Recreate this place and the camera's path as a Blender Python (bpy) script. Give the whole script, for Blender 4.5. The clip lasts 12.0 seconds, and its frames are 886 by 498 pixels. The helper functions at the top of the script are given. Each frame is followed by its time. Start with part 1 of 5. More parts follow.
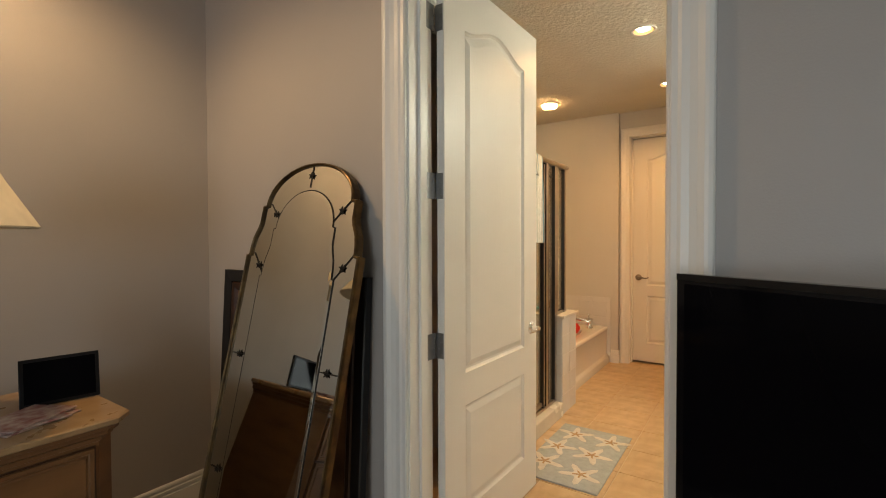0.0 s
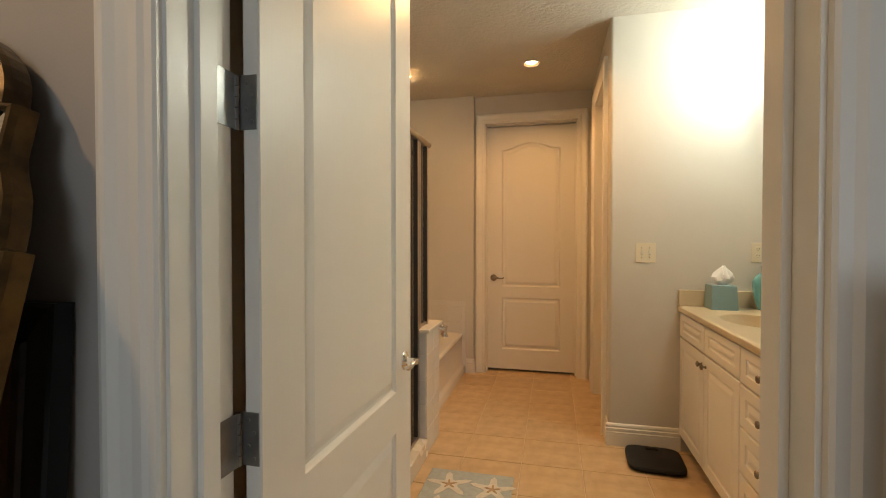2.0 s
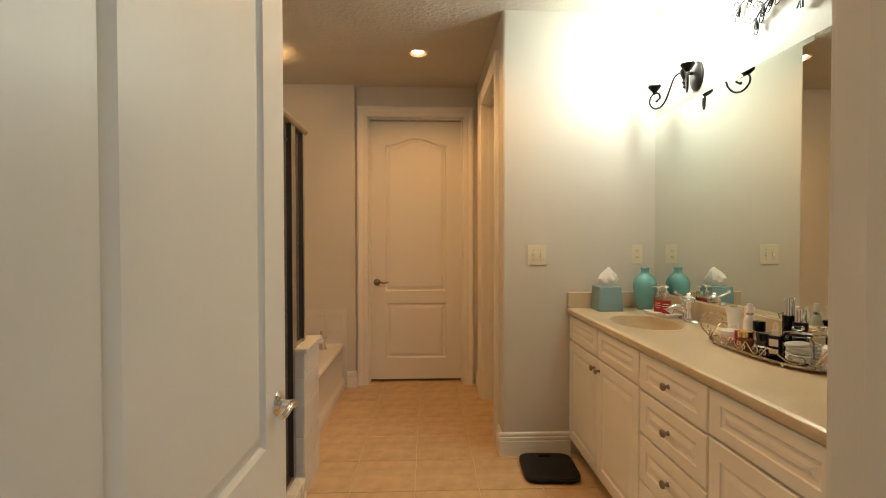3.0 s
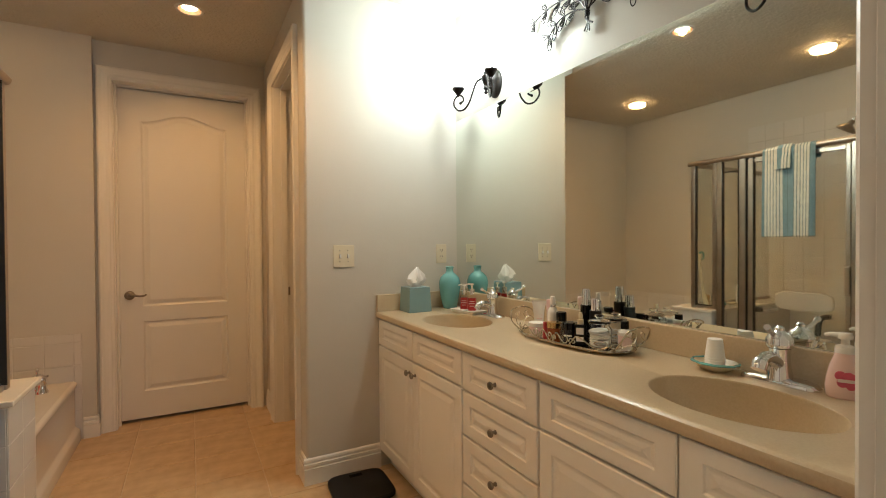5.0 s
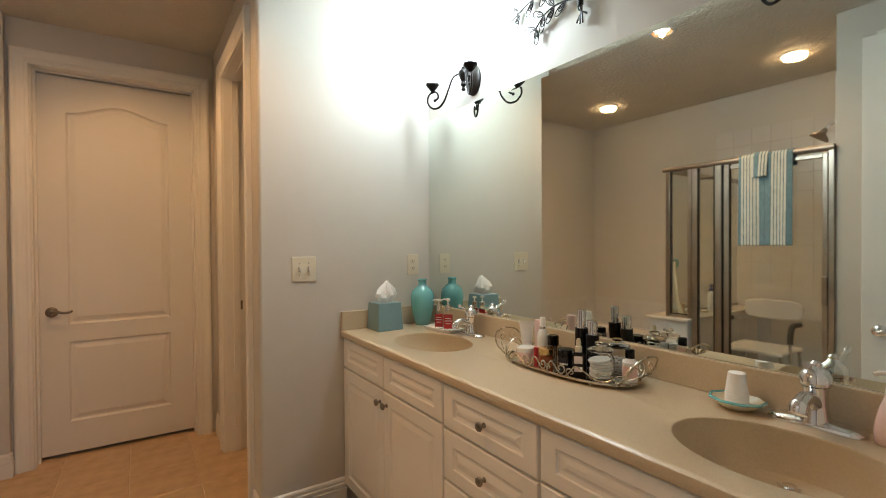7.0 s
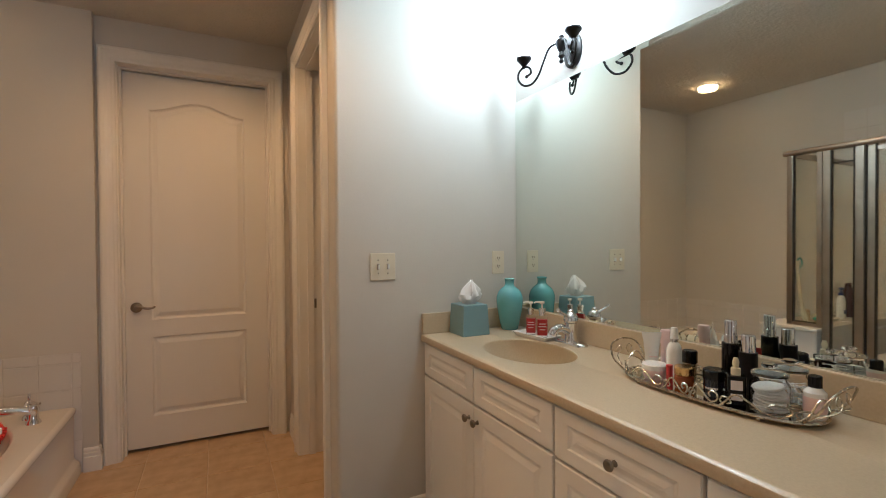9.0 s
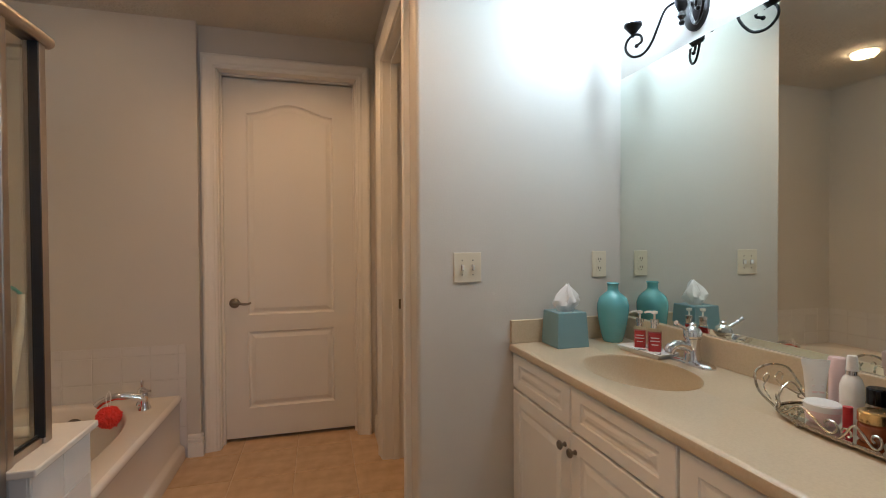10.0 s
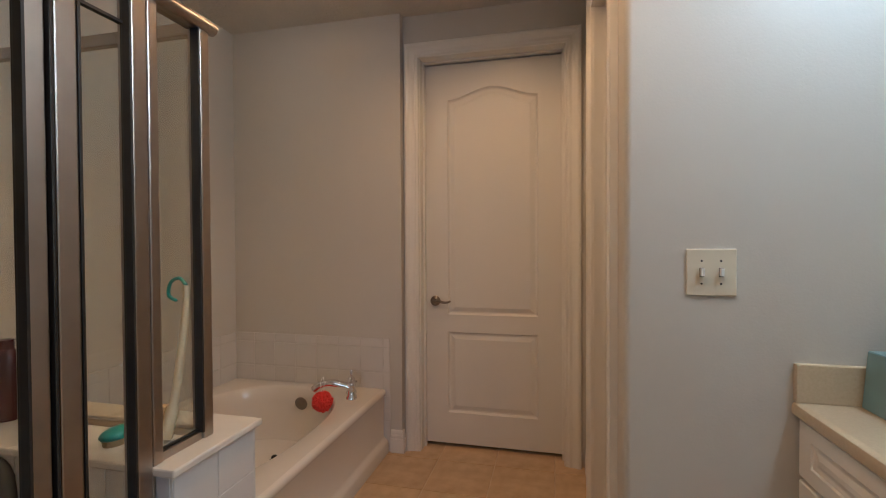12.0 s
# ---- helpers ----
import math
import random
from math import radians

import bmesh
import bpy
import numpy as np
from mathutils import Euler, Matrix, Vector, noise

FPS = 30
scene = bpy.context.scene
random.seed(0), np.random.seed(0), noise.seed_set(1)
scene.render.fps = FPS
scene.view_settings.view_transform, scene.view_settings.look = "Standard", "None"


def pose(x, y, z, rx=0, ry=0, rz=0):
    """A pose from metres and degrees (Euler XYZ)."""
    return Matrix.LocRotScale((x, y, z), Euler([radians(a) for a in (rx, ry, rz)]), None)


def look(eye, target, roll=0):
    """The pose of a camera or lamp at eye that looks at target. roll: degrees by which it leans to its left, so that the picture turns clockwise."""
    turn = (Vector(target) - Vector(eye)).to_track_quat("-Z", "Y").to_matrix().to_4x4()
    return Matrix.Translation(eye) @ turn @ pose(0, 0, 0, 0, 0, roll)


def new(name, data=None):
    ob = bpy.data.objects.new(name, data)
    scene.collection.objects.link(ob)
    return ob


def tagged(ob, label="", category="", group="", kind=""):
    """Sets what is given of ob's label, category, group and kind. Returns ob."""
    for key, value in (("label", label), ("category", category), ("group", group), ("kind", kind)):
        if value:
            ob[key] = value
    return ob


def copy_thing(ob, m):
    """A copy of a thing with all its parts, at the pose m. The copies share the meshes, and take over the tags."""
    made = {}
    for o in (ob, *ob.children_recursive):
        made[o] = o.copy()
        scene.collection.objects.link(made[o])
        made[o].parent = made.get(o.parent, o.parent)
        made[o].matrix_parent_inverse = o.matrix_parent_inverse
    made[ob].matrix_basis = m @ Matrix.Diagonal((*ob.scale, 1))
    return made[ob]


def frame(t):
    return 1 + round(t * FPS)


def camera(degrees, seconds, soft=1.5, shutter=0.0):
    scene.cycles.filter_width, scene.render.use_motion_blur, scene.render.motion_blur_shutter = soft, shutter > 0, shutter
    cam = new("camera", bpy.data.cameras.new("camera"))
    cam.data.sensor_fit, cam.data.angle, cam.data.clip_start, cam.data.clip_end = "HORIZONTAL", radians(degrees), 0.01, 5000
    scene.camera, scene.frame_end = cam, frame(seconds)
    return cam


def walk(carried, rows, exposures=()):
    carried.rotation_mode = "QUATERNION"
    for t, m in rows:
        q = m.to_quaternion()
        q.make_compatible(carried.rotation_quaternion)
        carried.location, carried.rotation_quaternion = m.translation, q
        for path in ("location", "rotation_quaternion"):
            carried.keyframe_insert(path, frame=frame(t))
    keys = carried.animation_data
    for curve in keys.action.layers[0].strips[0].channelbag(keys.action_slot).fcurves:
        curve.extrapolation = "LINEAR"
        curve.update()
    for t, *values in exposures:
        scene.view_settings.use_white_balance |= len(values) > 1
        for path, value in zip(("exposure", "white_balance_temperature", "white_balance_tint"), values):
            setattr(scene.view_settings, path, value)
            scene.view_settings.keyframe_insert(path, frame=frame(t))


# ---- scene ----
cam = camera(88.0, 12.0, 1.0)
PATH = [
    (0, (0.442, 0.374, 1.355), (-0.683, 2.027, 1.315), -0.2),
    (0.5, (0.309, 0.562, 1.335), (-0.674, 2.303, 1.296), -0.1),
    (1, (0.185, 0.777, 1.31), (-0.619, 2.607, 1.272), -0.1),
    (1.5, (0.07, 0.959, 1.301), (-0.6, 2.843, 1.268), -0.1),
    (2, (-0.035, 1.111, 1.309), (-0.499, 3.056, 1.273), 0.0),
    (2.5, (-0.104, 1.287, 1.303), (-0.307, 3.276, 1.266), -0.1),
    (3, (-0.14, 1.412, 1.322), (-0.071, 3.411, 1.287), -0.1),
    (3.2, (-0.165, 1.462, 1.327), (0.02, 3.453, 1.29), -0.2),
    (4.8, (-0.242, 1.659, 1.288), (0.659, 3.445, 1.269), -0.2),
    (5, (-0.219, 1.689, 1.301), (0.746, 3.44, 1.277), -0.4),
    (5.5, (-0.171, 1.748, 1.329), (0.928, 3.418, 1.305), -0.4),
    (6, (-0.156, 1.784, 1.361), (0.965, 3.44, 1.334), -0.4),
    (6.5, (-0.151, 1.85, 1.358), (0.969, 3.507, 1.334), -0.4),
    (8.5, (-0.179, 2.15, 1.347), (0.806, 3.89, 1.321), -0.4),
    (9, (-0.144, 2.213, 1.343), (0.741, 4.006, 1.314), -0.4),
    (9.5, (-0.084, 2.294, 1.343), (0.614, 4.168, 1.311), -0.5),
    (10, (-0.059, 2.397, 1.341), (0.462, 4.328, 1.31), -0.3),
    (10.5, (-0.048, 2.537, 1.356), (0.291, 4.507, 1.323), -0.3),
    (11, (-0.005, 2.644, 1.355), (0.132, 4.639, 1.322), -0.3),
    (11.5, (0.068, 2.758, 1.345), (-0.094, 4.751, 1.31), -0.4),
    (12, (0.132, 2.868, 1.319), (-0.338, 4.812, 1.286), -0.3),
]
EXPOSURES = [
    (0.0, 0.52, 7050, 8),
    (1.0, 0.35, 6950, 8),
    (2.0, 0.16, 6850, 8),
    (3.2, 0.02, 6700, 8),
    (5.0, -0.03, 6100, 8),
    (6.5, -0.06, 5750, 9),
    (8.5, -0.13, 5300, 10),
    (9.5, -0.18, 5100, 10),
    (10.5, -0.20, 4980, 11),
    (12.0, -0.23, 4850, 11),
]
walk(cam, [(t, look(eye, target, roll)) for t, eye, target, roll in PATH], EXPOSURES)

# ---- plan: bedroom to the south, bathroom to the north, the door wall between them ----
CEIL = 2.725
BED_FACE, BATH_FACE = 1.70, 1.84          # the two faces of the door wall
WEST, EAST = -1.98, 1.273                 # bathroom side walls
SWITCH_Y, WING_X = 4.21, 0.32             # the short wall beside the vanity and its free end
TUB_WALL, DOOR_WALL = 5.575, 5.63         # far walls
SHOWER_X, SHOWER_S = -0.84, 2.92          # shower front and its south end
LEDGE_S, LEDGE_N, LEDGE_TOP = 3.787, 4.12, 0.77
COUNTER = 0.908

# ---- world and lights ----
world = bpy.data.worlds.new("world")
scene.world = world
world.use_nodes = True
wn = world.node_tree.nodes
sky = wn.new("ShaderNodeTexSky")
sky.sky_type, sky.sun_disc, sky.sun_elevation, sky.sun_rotation = "NISHITA", False, radians(38), radians(150)
wn["Background"].inputs["Strength"].default_value = 0.12
world.node_tree.links.new(sky.outputs[0], wn["Background"].inputs["Color"])


def lamp(name, kind, m, energy, colour, **more):
    data = bpy.data.lights.new(name, kind)
    data.energy, data.color = energy, colour
    for key, value in more.items():
        if key == "spot":
            data.spot_size, data.spot_blend = radians(value), 0.6
        elif key == "radius":
            data.shadow_soft_size = value
        elif key == "size":
            data.shape, data.size, data.size_y = "RECTANGLE", value[0], value[1]
    ob = new(name, data)
    ob.matrix_world = m
    return ob


WARM, VANITY_WHITE = (1.0, 0.50, 0.17), (0.94, 1.0, 0.89)
CANS = [(-0.205, 4.866), (-0.175, 3.63), (-1.30, 4.87), (-1.33, 3.30)]
for (cx, cy), watts in zip(CANS[:2], (36, 46)):
    lamp("downlight", "SPOT", pose(cx, cy, CEIL - 0.010), watts, WARM, spot=150, radius=0.02)
SCONCES = [3.775, 2.36]                   # the first is lit, the second is off
for side, watts in ((-1, 24.0), (1, 6.0)):
    lamp("sconce_light", "POINT", pose(1.105, SCONCES[0] + side * 0.185, 2.42), watts, VANITY_WHITE, radius=0.06)
lamp("bedroom_daylight", "AREA", pose(1.2, -3.19, 1.5, 90, 0, 0), 42, (0.72, 0.85, 1.0), size=(1.9, 1.5))
BED_CAN = (-1.38, 0.72)
lamp("bedroom_downlight", "SPOT", pose(*BED_CAN, CEIL - 0.04), 40, (1.0, 0.70, 0.40), spot=160, radius=0.05)


# ---- materials ----
def srgb(r, g, b):
    return tuple(((c / 255) / 12.92 if c < 10 else ((c / 255 + 0.055) / 1.055) ** 2.4) for c in (r, g, b)) + (1.0,)


def material(name, colour, rough=0.5, metal=0.0, var=0.08, scale=6.0, grain=0.0, grain_scale=200.0, spec=0.5, rough_var=0.1,
             tint=None, coat=0.0, pieces=0.0, stretch=(1, 1, 1), transmission=0.0, sheen=0.0, relief=0.002):
    """A painted, glazed, metal or plastic surface: two scales of variation in colour and gloss, and fine relief."""
    m = bpy.data.materials.new(name)
    m.use_nodes = True
    nt = m.node_tree
    n, link = nt.nodes, nt.links.new
    b = n["Principled BSDF"]
    b.inputs["Metallic"].default_value = metal
    b.inputs["Specular IOR Level"].default_value = spec
    b.inputs["Coat Weight"].default_value = coat
    b.inputs["Transmission Weight"].default_value = transmission
    b.inputs["Sheen Weight"].default_value = sheen
    tc, mp = n.new("ShaderNodeTexCoord"), n.new("ShaderNodeMapping")
    mp.inputs["Scale"].default_value = stretch
    link(tc.outputs["Object"], mp.inputs["Vector"])
    big, small = n.new("ShaderNodeTexNoise"), n.new("ShaderNodeTexNoise")
    big.inputs["Scale"].default_value, big.inputs["Detail"].default_value = scale, 5
    small.inputs["Scale"].default_value, small.inputs["Detail"].default_value = grain_scale, 3
    link(mp.outputs[0], big.inputs["Vector"])
    link(mp.outputs[0], small.inputs["Vector"])
    mix = n.new("ShaderNodeMix")
    mix.data_type = "RGBA"
    c = Vector(colour[:3])
    other = Vector(tint[:3]) if tint else c * (1 - 2 * var)
    mix.inputs["A"].default_value, mix.inputs["B"].default_value = (*c, 1), (*other, 1)
    ramp = n.new("ShaderNodeMapRange")
    ramp.inputs["From Min"].default_value, ramp.inputs["From Max"].default_value = 0.35, 0.7
    link(big.outputs["Fac"], ramp.inputs["Value"])
    link(ramp.outputs[0], mix.inputs["Factor"])
    out = mix.outputs["Result"]
    if pieces:
        info, hsv, mr = n.new("ShaderNodeObjectInfo"), n.new("ShaderNodeHueSaturation"), n.new("ShaderNodeMapRange")
        mr.inputs["To Min"].default_value, mr.inputs["To Max"].default_value = 1 - pieces, 1 + pieces
        link(info.outputs["Random"], mr.inputs["Value"])
        link(mr.outputs[0], hsv.inputs["Value"])
        link(out, hsv.inputs["Color"])
        out = hsv.outputs["Color"]
    link(out, b.inputs["Base Color"])
    rr = n.new("ShaderNodeMapRange")
    rr.inputs["To Min"].default_value = max(0.02, rough - rough_var)
    rr.inputs["To Max"].default_value = min(1.0, rough + rough_var)
    link(big.outputs["Fac"], rr.inputs["Value"])
    link(rr.outputs[0], b.inputs["Roughness"])
    if grain:
        bump = n.new("ShaderNodeBump")
        bump.inputs["Strength"].default_value, bump.inputs["Distance"].default_value = grain, relief
        link(small.outputs["Fac"], bump.inputs["Height"])
        link(bump.outputs[0], b.inputs["Normal"])
    return m


def glowing(name, colour, strength):
    m = bpy.data.materials.new(name)
    m.use_nodes = True
    b = m.node_tree.nodes["Principled BSDF"]
    b.inputs["Base Color"].default_value = (0.9, 0.9, 0.9, 1)
    b.inputs["Emission Color"].default_value, b.inputs["Emission Strength"].default_value = (*colour, 1), strength
    return m


def clear(name, colour=(1, 1, 1), rough=0.02, ior=1.45):
    m = bpy.data.materials.new(name)
    m.use_nodes = True
    b = m.node_tree.nodes["Principled BSDF"]
    b.inputs["Base Color"].default_value = (*colour, 1)
    b.inputs["Roughness"].default_value, b.inputs["IOR"].default_value = rough, ior
    b.inputs["Transmission Weight"].default_value = 1.0
    return m


M = {}
M["bath_paint"] = material("bath_paint", (0.59, 0.565, 0.515), 0.48, var=0.02, scale=1.3, grain=0.22, grain_scale=160)
M["bed_paint"] = material("bed_paint", (0.42, 0.385, 0.355), 0.5, var=0.03, scale=1.2, grain=0.22, grain_scale=160)
M["ceiling_paint"] = material("ceiling_paint", (0.60, 0.565, 0.50), 0.8, var=0.03, scale=3, grain=1.0, grain_scale=42, relief=0.009)
M["trim"] = material("trim_white", (0.79, 0.77, 0.725), 0.34, var=0.025, scale=2.5, grain=0.05, grain_scale=60, rough_var=0.06)
M["door_white"] = material("door_white", (0.75, 0.73, 0.685), 0.38, var=0.02, scale=2.0, grain=0.12, grain_scale=90, rough_var=0.06, stretch=(1, 1, 0.12))
M["cabinet"] = material("cabinet_white", (0.82, 0.80, 0.755), 0.32, var=0.02, scale=2.5, grain=0.03, grain_scale=60, rough_var=0.06)
# dark colour for the unseen backing that keeps the far door's gaps dark
M["dark_backing"] = material("dark_backing", (0.25, 0.22, 0.18), 0.7)
M["counter"] = material("cultured_marble", (0.56, 0.46, 0.315), 0.30, var=0.05, scale=160, tint=(0.515, 0.418, 0.28), grain_scale=420, grain=0.03, rough_var=0.03, coat=0.1)
M["floor_tile"] = material("floor_tile", (0.60, 0.435, 0.26), 0.32, var=0.1, scale=11, tint=(0.475, 0.325, 0.18), grain=0.03, grain_scale=30, pieces=0.05, rough_var=0.05)
M["grout"] = material("grout", (0.70, 0.57, 0.41), 0.85, var=0.1, scale=12, grain=0.4)
M["carpet"] = material("carpet", (0.42, 0.37, 0.30), 0.95, var=0.12, scale=9, grain=1.0, grain_scale=240)
M["wall_tile"] = material("wall_tile", (0.66, 0.64, 0.61), 0.16, var=0.02, scale=4, pieces=0.025, grain=0.03, grain_scale=20)
M["wall_grout"] = material("wall_grout", (0.64, 0.62, 0.585), 0.8, var=0.1, scale=14, grain=0.3)
M["acrylic"] = material("tub_acrylic", (0.72, 0.67, 0.60), 0.14, var=0.02, scale=3, coat=0.4, rough_var=0.05)
M["cap"] = material("ledge_cap", (0.70, 0.66, 0.58), 0.25, var=0.05, scale=6, rough_var=0.08)
M["chrome"] = material("chrome", (0.82, 0.82, 0.84), 0.08, 1.0, var=0.02, rough_var=0.04)
M["nickel"] = material("satin_nickel", (0.27, 0.235, 0.195), 0.32, 1.0, var=0.05, scale=20)
M["hinge"] = material("hinge_metal", (0.30, 0.30, 0.30), 0.36, 0.9, var=0.1, scale=30)
M["shower_frame"] = material("shower_frame", (0.44, 0.39, 0.34), 0.34, 1.0, var=0.08, scale=8, rough_var=0.1)
M["gasket"] = material("gasket", (0.012, 0.011, 0.010), 0.5)
M["iron"] = material("black_iron", (0.014, 0.012, 0.011), 0.42, 0.6, var=0.2, scale=40, grain=0.2, grain_scale=120)
M["bronze"] = material("bronze_plate", (0.014, 0.011, 0.009), 0.36, 0.3, var=0.2, scale=20)
M["silver_wire"] = material("champagne_wire", (0.55, 0.49, 0.39), 0.26, 1.0, var=0.1, scale=50)
M["gold_frame"] = material("antique_gilt", (0.115, 0.070, 0.024), 0.36, 0.65, var=0.3, scale=16, tint=(0.030, 0.017, 0.009), grain=0.3, grain_scale=90)
M["black_frame"] = material("black_frame", (0.008, 0.007, 0.007), 0.4, var=0.2)
M["brown_frame"] = material("brown_moulding", (0.060, 0.022, 0.009), 0.35, var=0.3, scale=18)
M["art"] = material("canvas_art", (0.33, 0.16, 0.065), 0.7, var=0.3, scale=6, tint=(0.11, 0.055, 0.03), grain=0.4, grain_scale=300)
M["wood"] = material("pickled_oak", (0.17, 0.078, 0.028), 0.38, var=0.25, scale=5, stretch=(1, 0.25, 3), grain=0.12, grain_scale=80, tint=(0.10, 0.044, 0.016))
M["dresser_top"] = material("dresser_top", (0.33, 0.215, 0.115), 0.3, var=0.25, scale=14, tint=(0.26, 0.16, 0.08), coat=0.2)
M["black_gloss"] = material("black_gloss", (0.004, 0.004, 0.005), 0.10, var=0.0, spec=0.3, rough_var=0.03)
M["black_matte"] = material("black_plastic", (0.006, 0.006, 0.007), 0.45, var=0.1, spec=0.3)
M["screen"] = material("dark_screen", (0.002, 0.002, 0.003), 0.10, var=0.0, spec=0.08, rough_var=0.02)
M["shade"] = material("lamp_shade", (0.74, 0.64, 0.48), 0.85, var=0.05, scale=20, grain=0.2, grain_scale=300)
M["blue_box"] = material("blue_lacquer", (0.20, 0.34, 0.385), 0.36, var=0.02, scale=10, coat=0.2)
M["tissue"] = material("tissue_paper", (0.84, 0.83, 0.82), 0.9, var=0.02, grain=0.1)
M["turquoise"] = material("turquoise_glaze", (0.16, 0.45, 0.49), 0.12, var=0.1, scale=6, coat=0.5, rough_var=0.05)
M["porcelain"] = material("white_porcelain", (0.78, 0.77, 0.74), 0.14, var=0.01, coat=0.3, rough_var=0.05)
M["white_plastic"] = material("white_plastic", (0.80, 0.79, 0.78), 0.35, var=0.02)
M["ivory"] = material("ivory_plastic", (0.70, 0.64, 0.50), 0.35, var=0.02)
M["slot"] = material("socket_slot", (0.05, 0.045, 0.04), 0.6)
M["red_label"] = material("red_label", (0.40, 0.018, 0.022), 0.4, var=0.1, scale=40)
M["dark_bar"] = material("printed_bar", (0.03, 0.02, 0.02), 0.5)
M["pale_bar"] = material("pale_print", (0.75, 0.68, 0.66), 0.5)
M["pink"] = material("pink_soap", (0.80, 0.60, 0.575), 0.2, var=0.05, coat=0.3)
M["pink_soft"] = material("pale_pink", (0.74, 0.55, 0.53), 0.35, var=0.04)
M["rose"] = material("rose_print", (0.62, 0.10, 0.17), 0.4, var=0.1, scale=40)
M["amber"] = material("amber_glass", (0.30, 0.075, 0.020), 0.1, coat=0.5, var=0.2, scale=20)
M["gold"] = material("gold_cap", (0.72, 0.47, 0.19), 0.22, 1.0, var=0.05)
M["cotton"] = material("cotton", (0.84, 0.83, 0.80), 0.95, var=0.05, scale=60, grain=0.8, grain_scale=150)
M["cream"] = material("cream_plastic", (0.72, 0.64, 0.46), 0.4)
M["navy"] = material("navy_jar", (0.010, 0.012, 0.03), 0.15, coat=0.4)
M["mat_blue"] = material("mat_grey_blue", (0.41, 0.45, 0.46), 0.95, var=0.08, scale=30, grain=0.9, grain_scale=220)
M["mat_cream"] = material("mat_cream", (0.68, 0.65, 0.58), 0.95, var=0.08, scale=30, grain=0.9, grain_scale=220)
M["mat_tan"] = material("mat_tan", (0.47, 0.31, 0.16), 0.95, var=0.15, scale=40, grain=0.9, grain_scale=220)
M["towel_blue"] = material("towel_blue", (0.17, 0.30, 0.385), 0.95, var=0.12, scale=40, grain=1.0, grain_scale=180, sheen=0.3)
M["towel_white"] = material("towel_white", (0.68, 0.72, 0.70), 0.95, var=0.1, scale=40, grain=1.0, grain_scale=180, sheen=0.3)
M["towel_slate"] = material("towel_slate", (0.13, 0.22, 0.26), 0.95, var=0.12, scale=40, grain=1.0, grain_scale=180)
M["loofah"] = material("red_mesh", (0.80, 0.045, 0.025), 0.6, var=0.12, scale=50, grain=0.8, grain_scale=120)
M["grey_grip"] = material("grey_grip", (0.045, 0.05, 0.055), 0.6)
M["teal"] = material("teal_plastic", (0.02, 0.27, 0.24), 0.35)
M["bristle"] = material("bristle", (0.42, 0.28, 0.13), 0.8, grain=0.6)
M["blue_cap"] = material("blue_cap", (0.015, 0.05, 0.22), 0.35)
M["maroon"] = material("maroon_bottle", (0.06, 0.012, 0.016), 0.3)
M["paper"] = material("magazine_paper", (0.50, 0.42, 0.39), 0.4, var=0.3, scale=30, tint=(0.22, 0.05, 0.05))
M["mirror"] = material("silvered_glass", (0.83, 0.88, 0.83), 0.012, 1.0, var=0.0, rough_var=0.008)
M["mirror_antique"] = material("antique_mirror", (0.66, 0.64, 0.58), 0.03, 1.0, var=0.04, scale=5, rough_var=0.015)
M["glass"] = clear("shower_glass", (0.86, 0.87, 0.83))
M["jar_glass"] = clear("jar_glass", (1.0, 1.0, 1.0), 0.01, 1.10)
M["lens"] = glowing("downlight_lens", (1.0, 0.86, 0.62), 16.0)
M["bulb"] = glowing("sconce_bulb", (0.95, 0.98, 1.0), 18.0)
M["frosted"] = material("frosted_glass_shade", (0.82, 0.82, 0.80), 0.35, var=0.03)
M["drop_lens"] = glowing("drop_lens", (1.0, 0.56, 0.23), 36.0)
M["copper_baffle"] = material("warm_baffle", (0.20, 0.085, 0.030), 0.45, 0.4, var=0.05)


# ---- mesh tools ----
def box(bm, a, b, bevel=0.0):
    """A box between two corners; a bevel rounds its edges."""
    m = Matrix.Translation((Vector(a) + Vector(b)) / 2) @ Matrix.Diagonal((*(abs(q - p) for p, q in zip(a, b)), 1))
    got = bmesh.ops.create_cube(bm, size=1, matrix=m)
    if bevel:
        edges = list({e for v in got["verts"] for e in v.link_edges})
        bmesh.ops.bevel(bm, geom=edges, offset=bevel, segments=2, affect="EDGES", profile=0.5)
    return bm


def rings(bm, loops, closed=True, cap_first=False, cap_last=False):
    """Skin a row of loops, each a list of points of one length."""
    made = [[bm.verts.new(p) for p in loop] for loop in loops]
    n = len(made[0])
    for a, b in zip(made, made[1:]):
        for i in range(n if closed else n - 1):
            j = (i + 1) % n
            bm.faces.new((a[i], a[j], b[j], b[i]))
    if cap_first:
        bm.faces.new(made[0][::-1])
    if cap_last:
        bm.faces.new(made[-1])
    return made


def lathe(bm, profile, n=24, centre=(0, 0, 0), squash=1.0):
    """Turn (radius, height) pairs round a vertical axis."""
    cx, cy, cz = centre
    rings(bm, [[(cx + r * math.cos(2 * math.pi * i / n), cy + squash * r * math.sin(2 * math.pi * i / n), cz + z) for i in range(n)]
               for r, z in profile], True, True, True)
    return bm


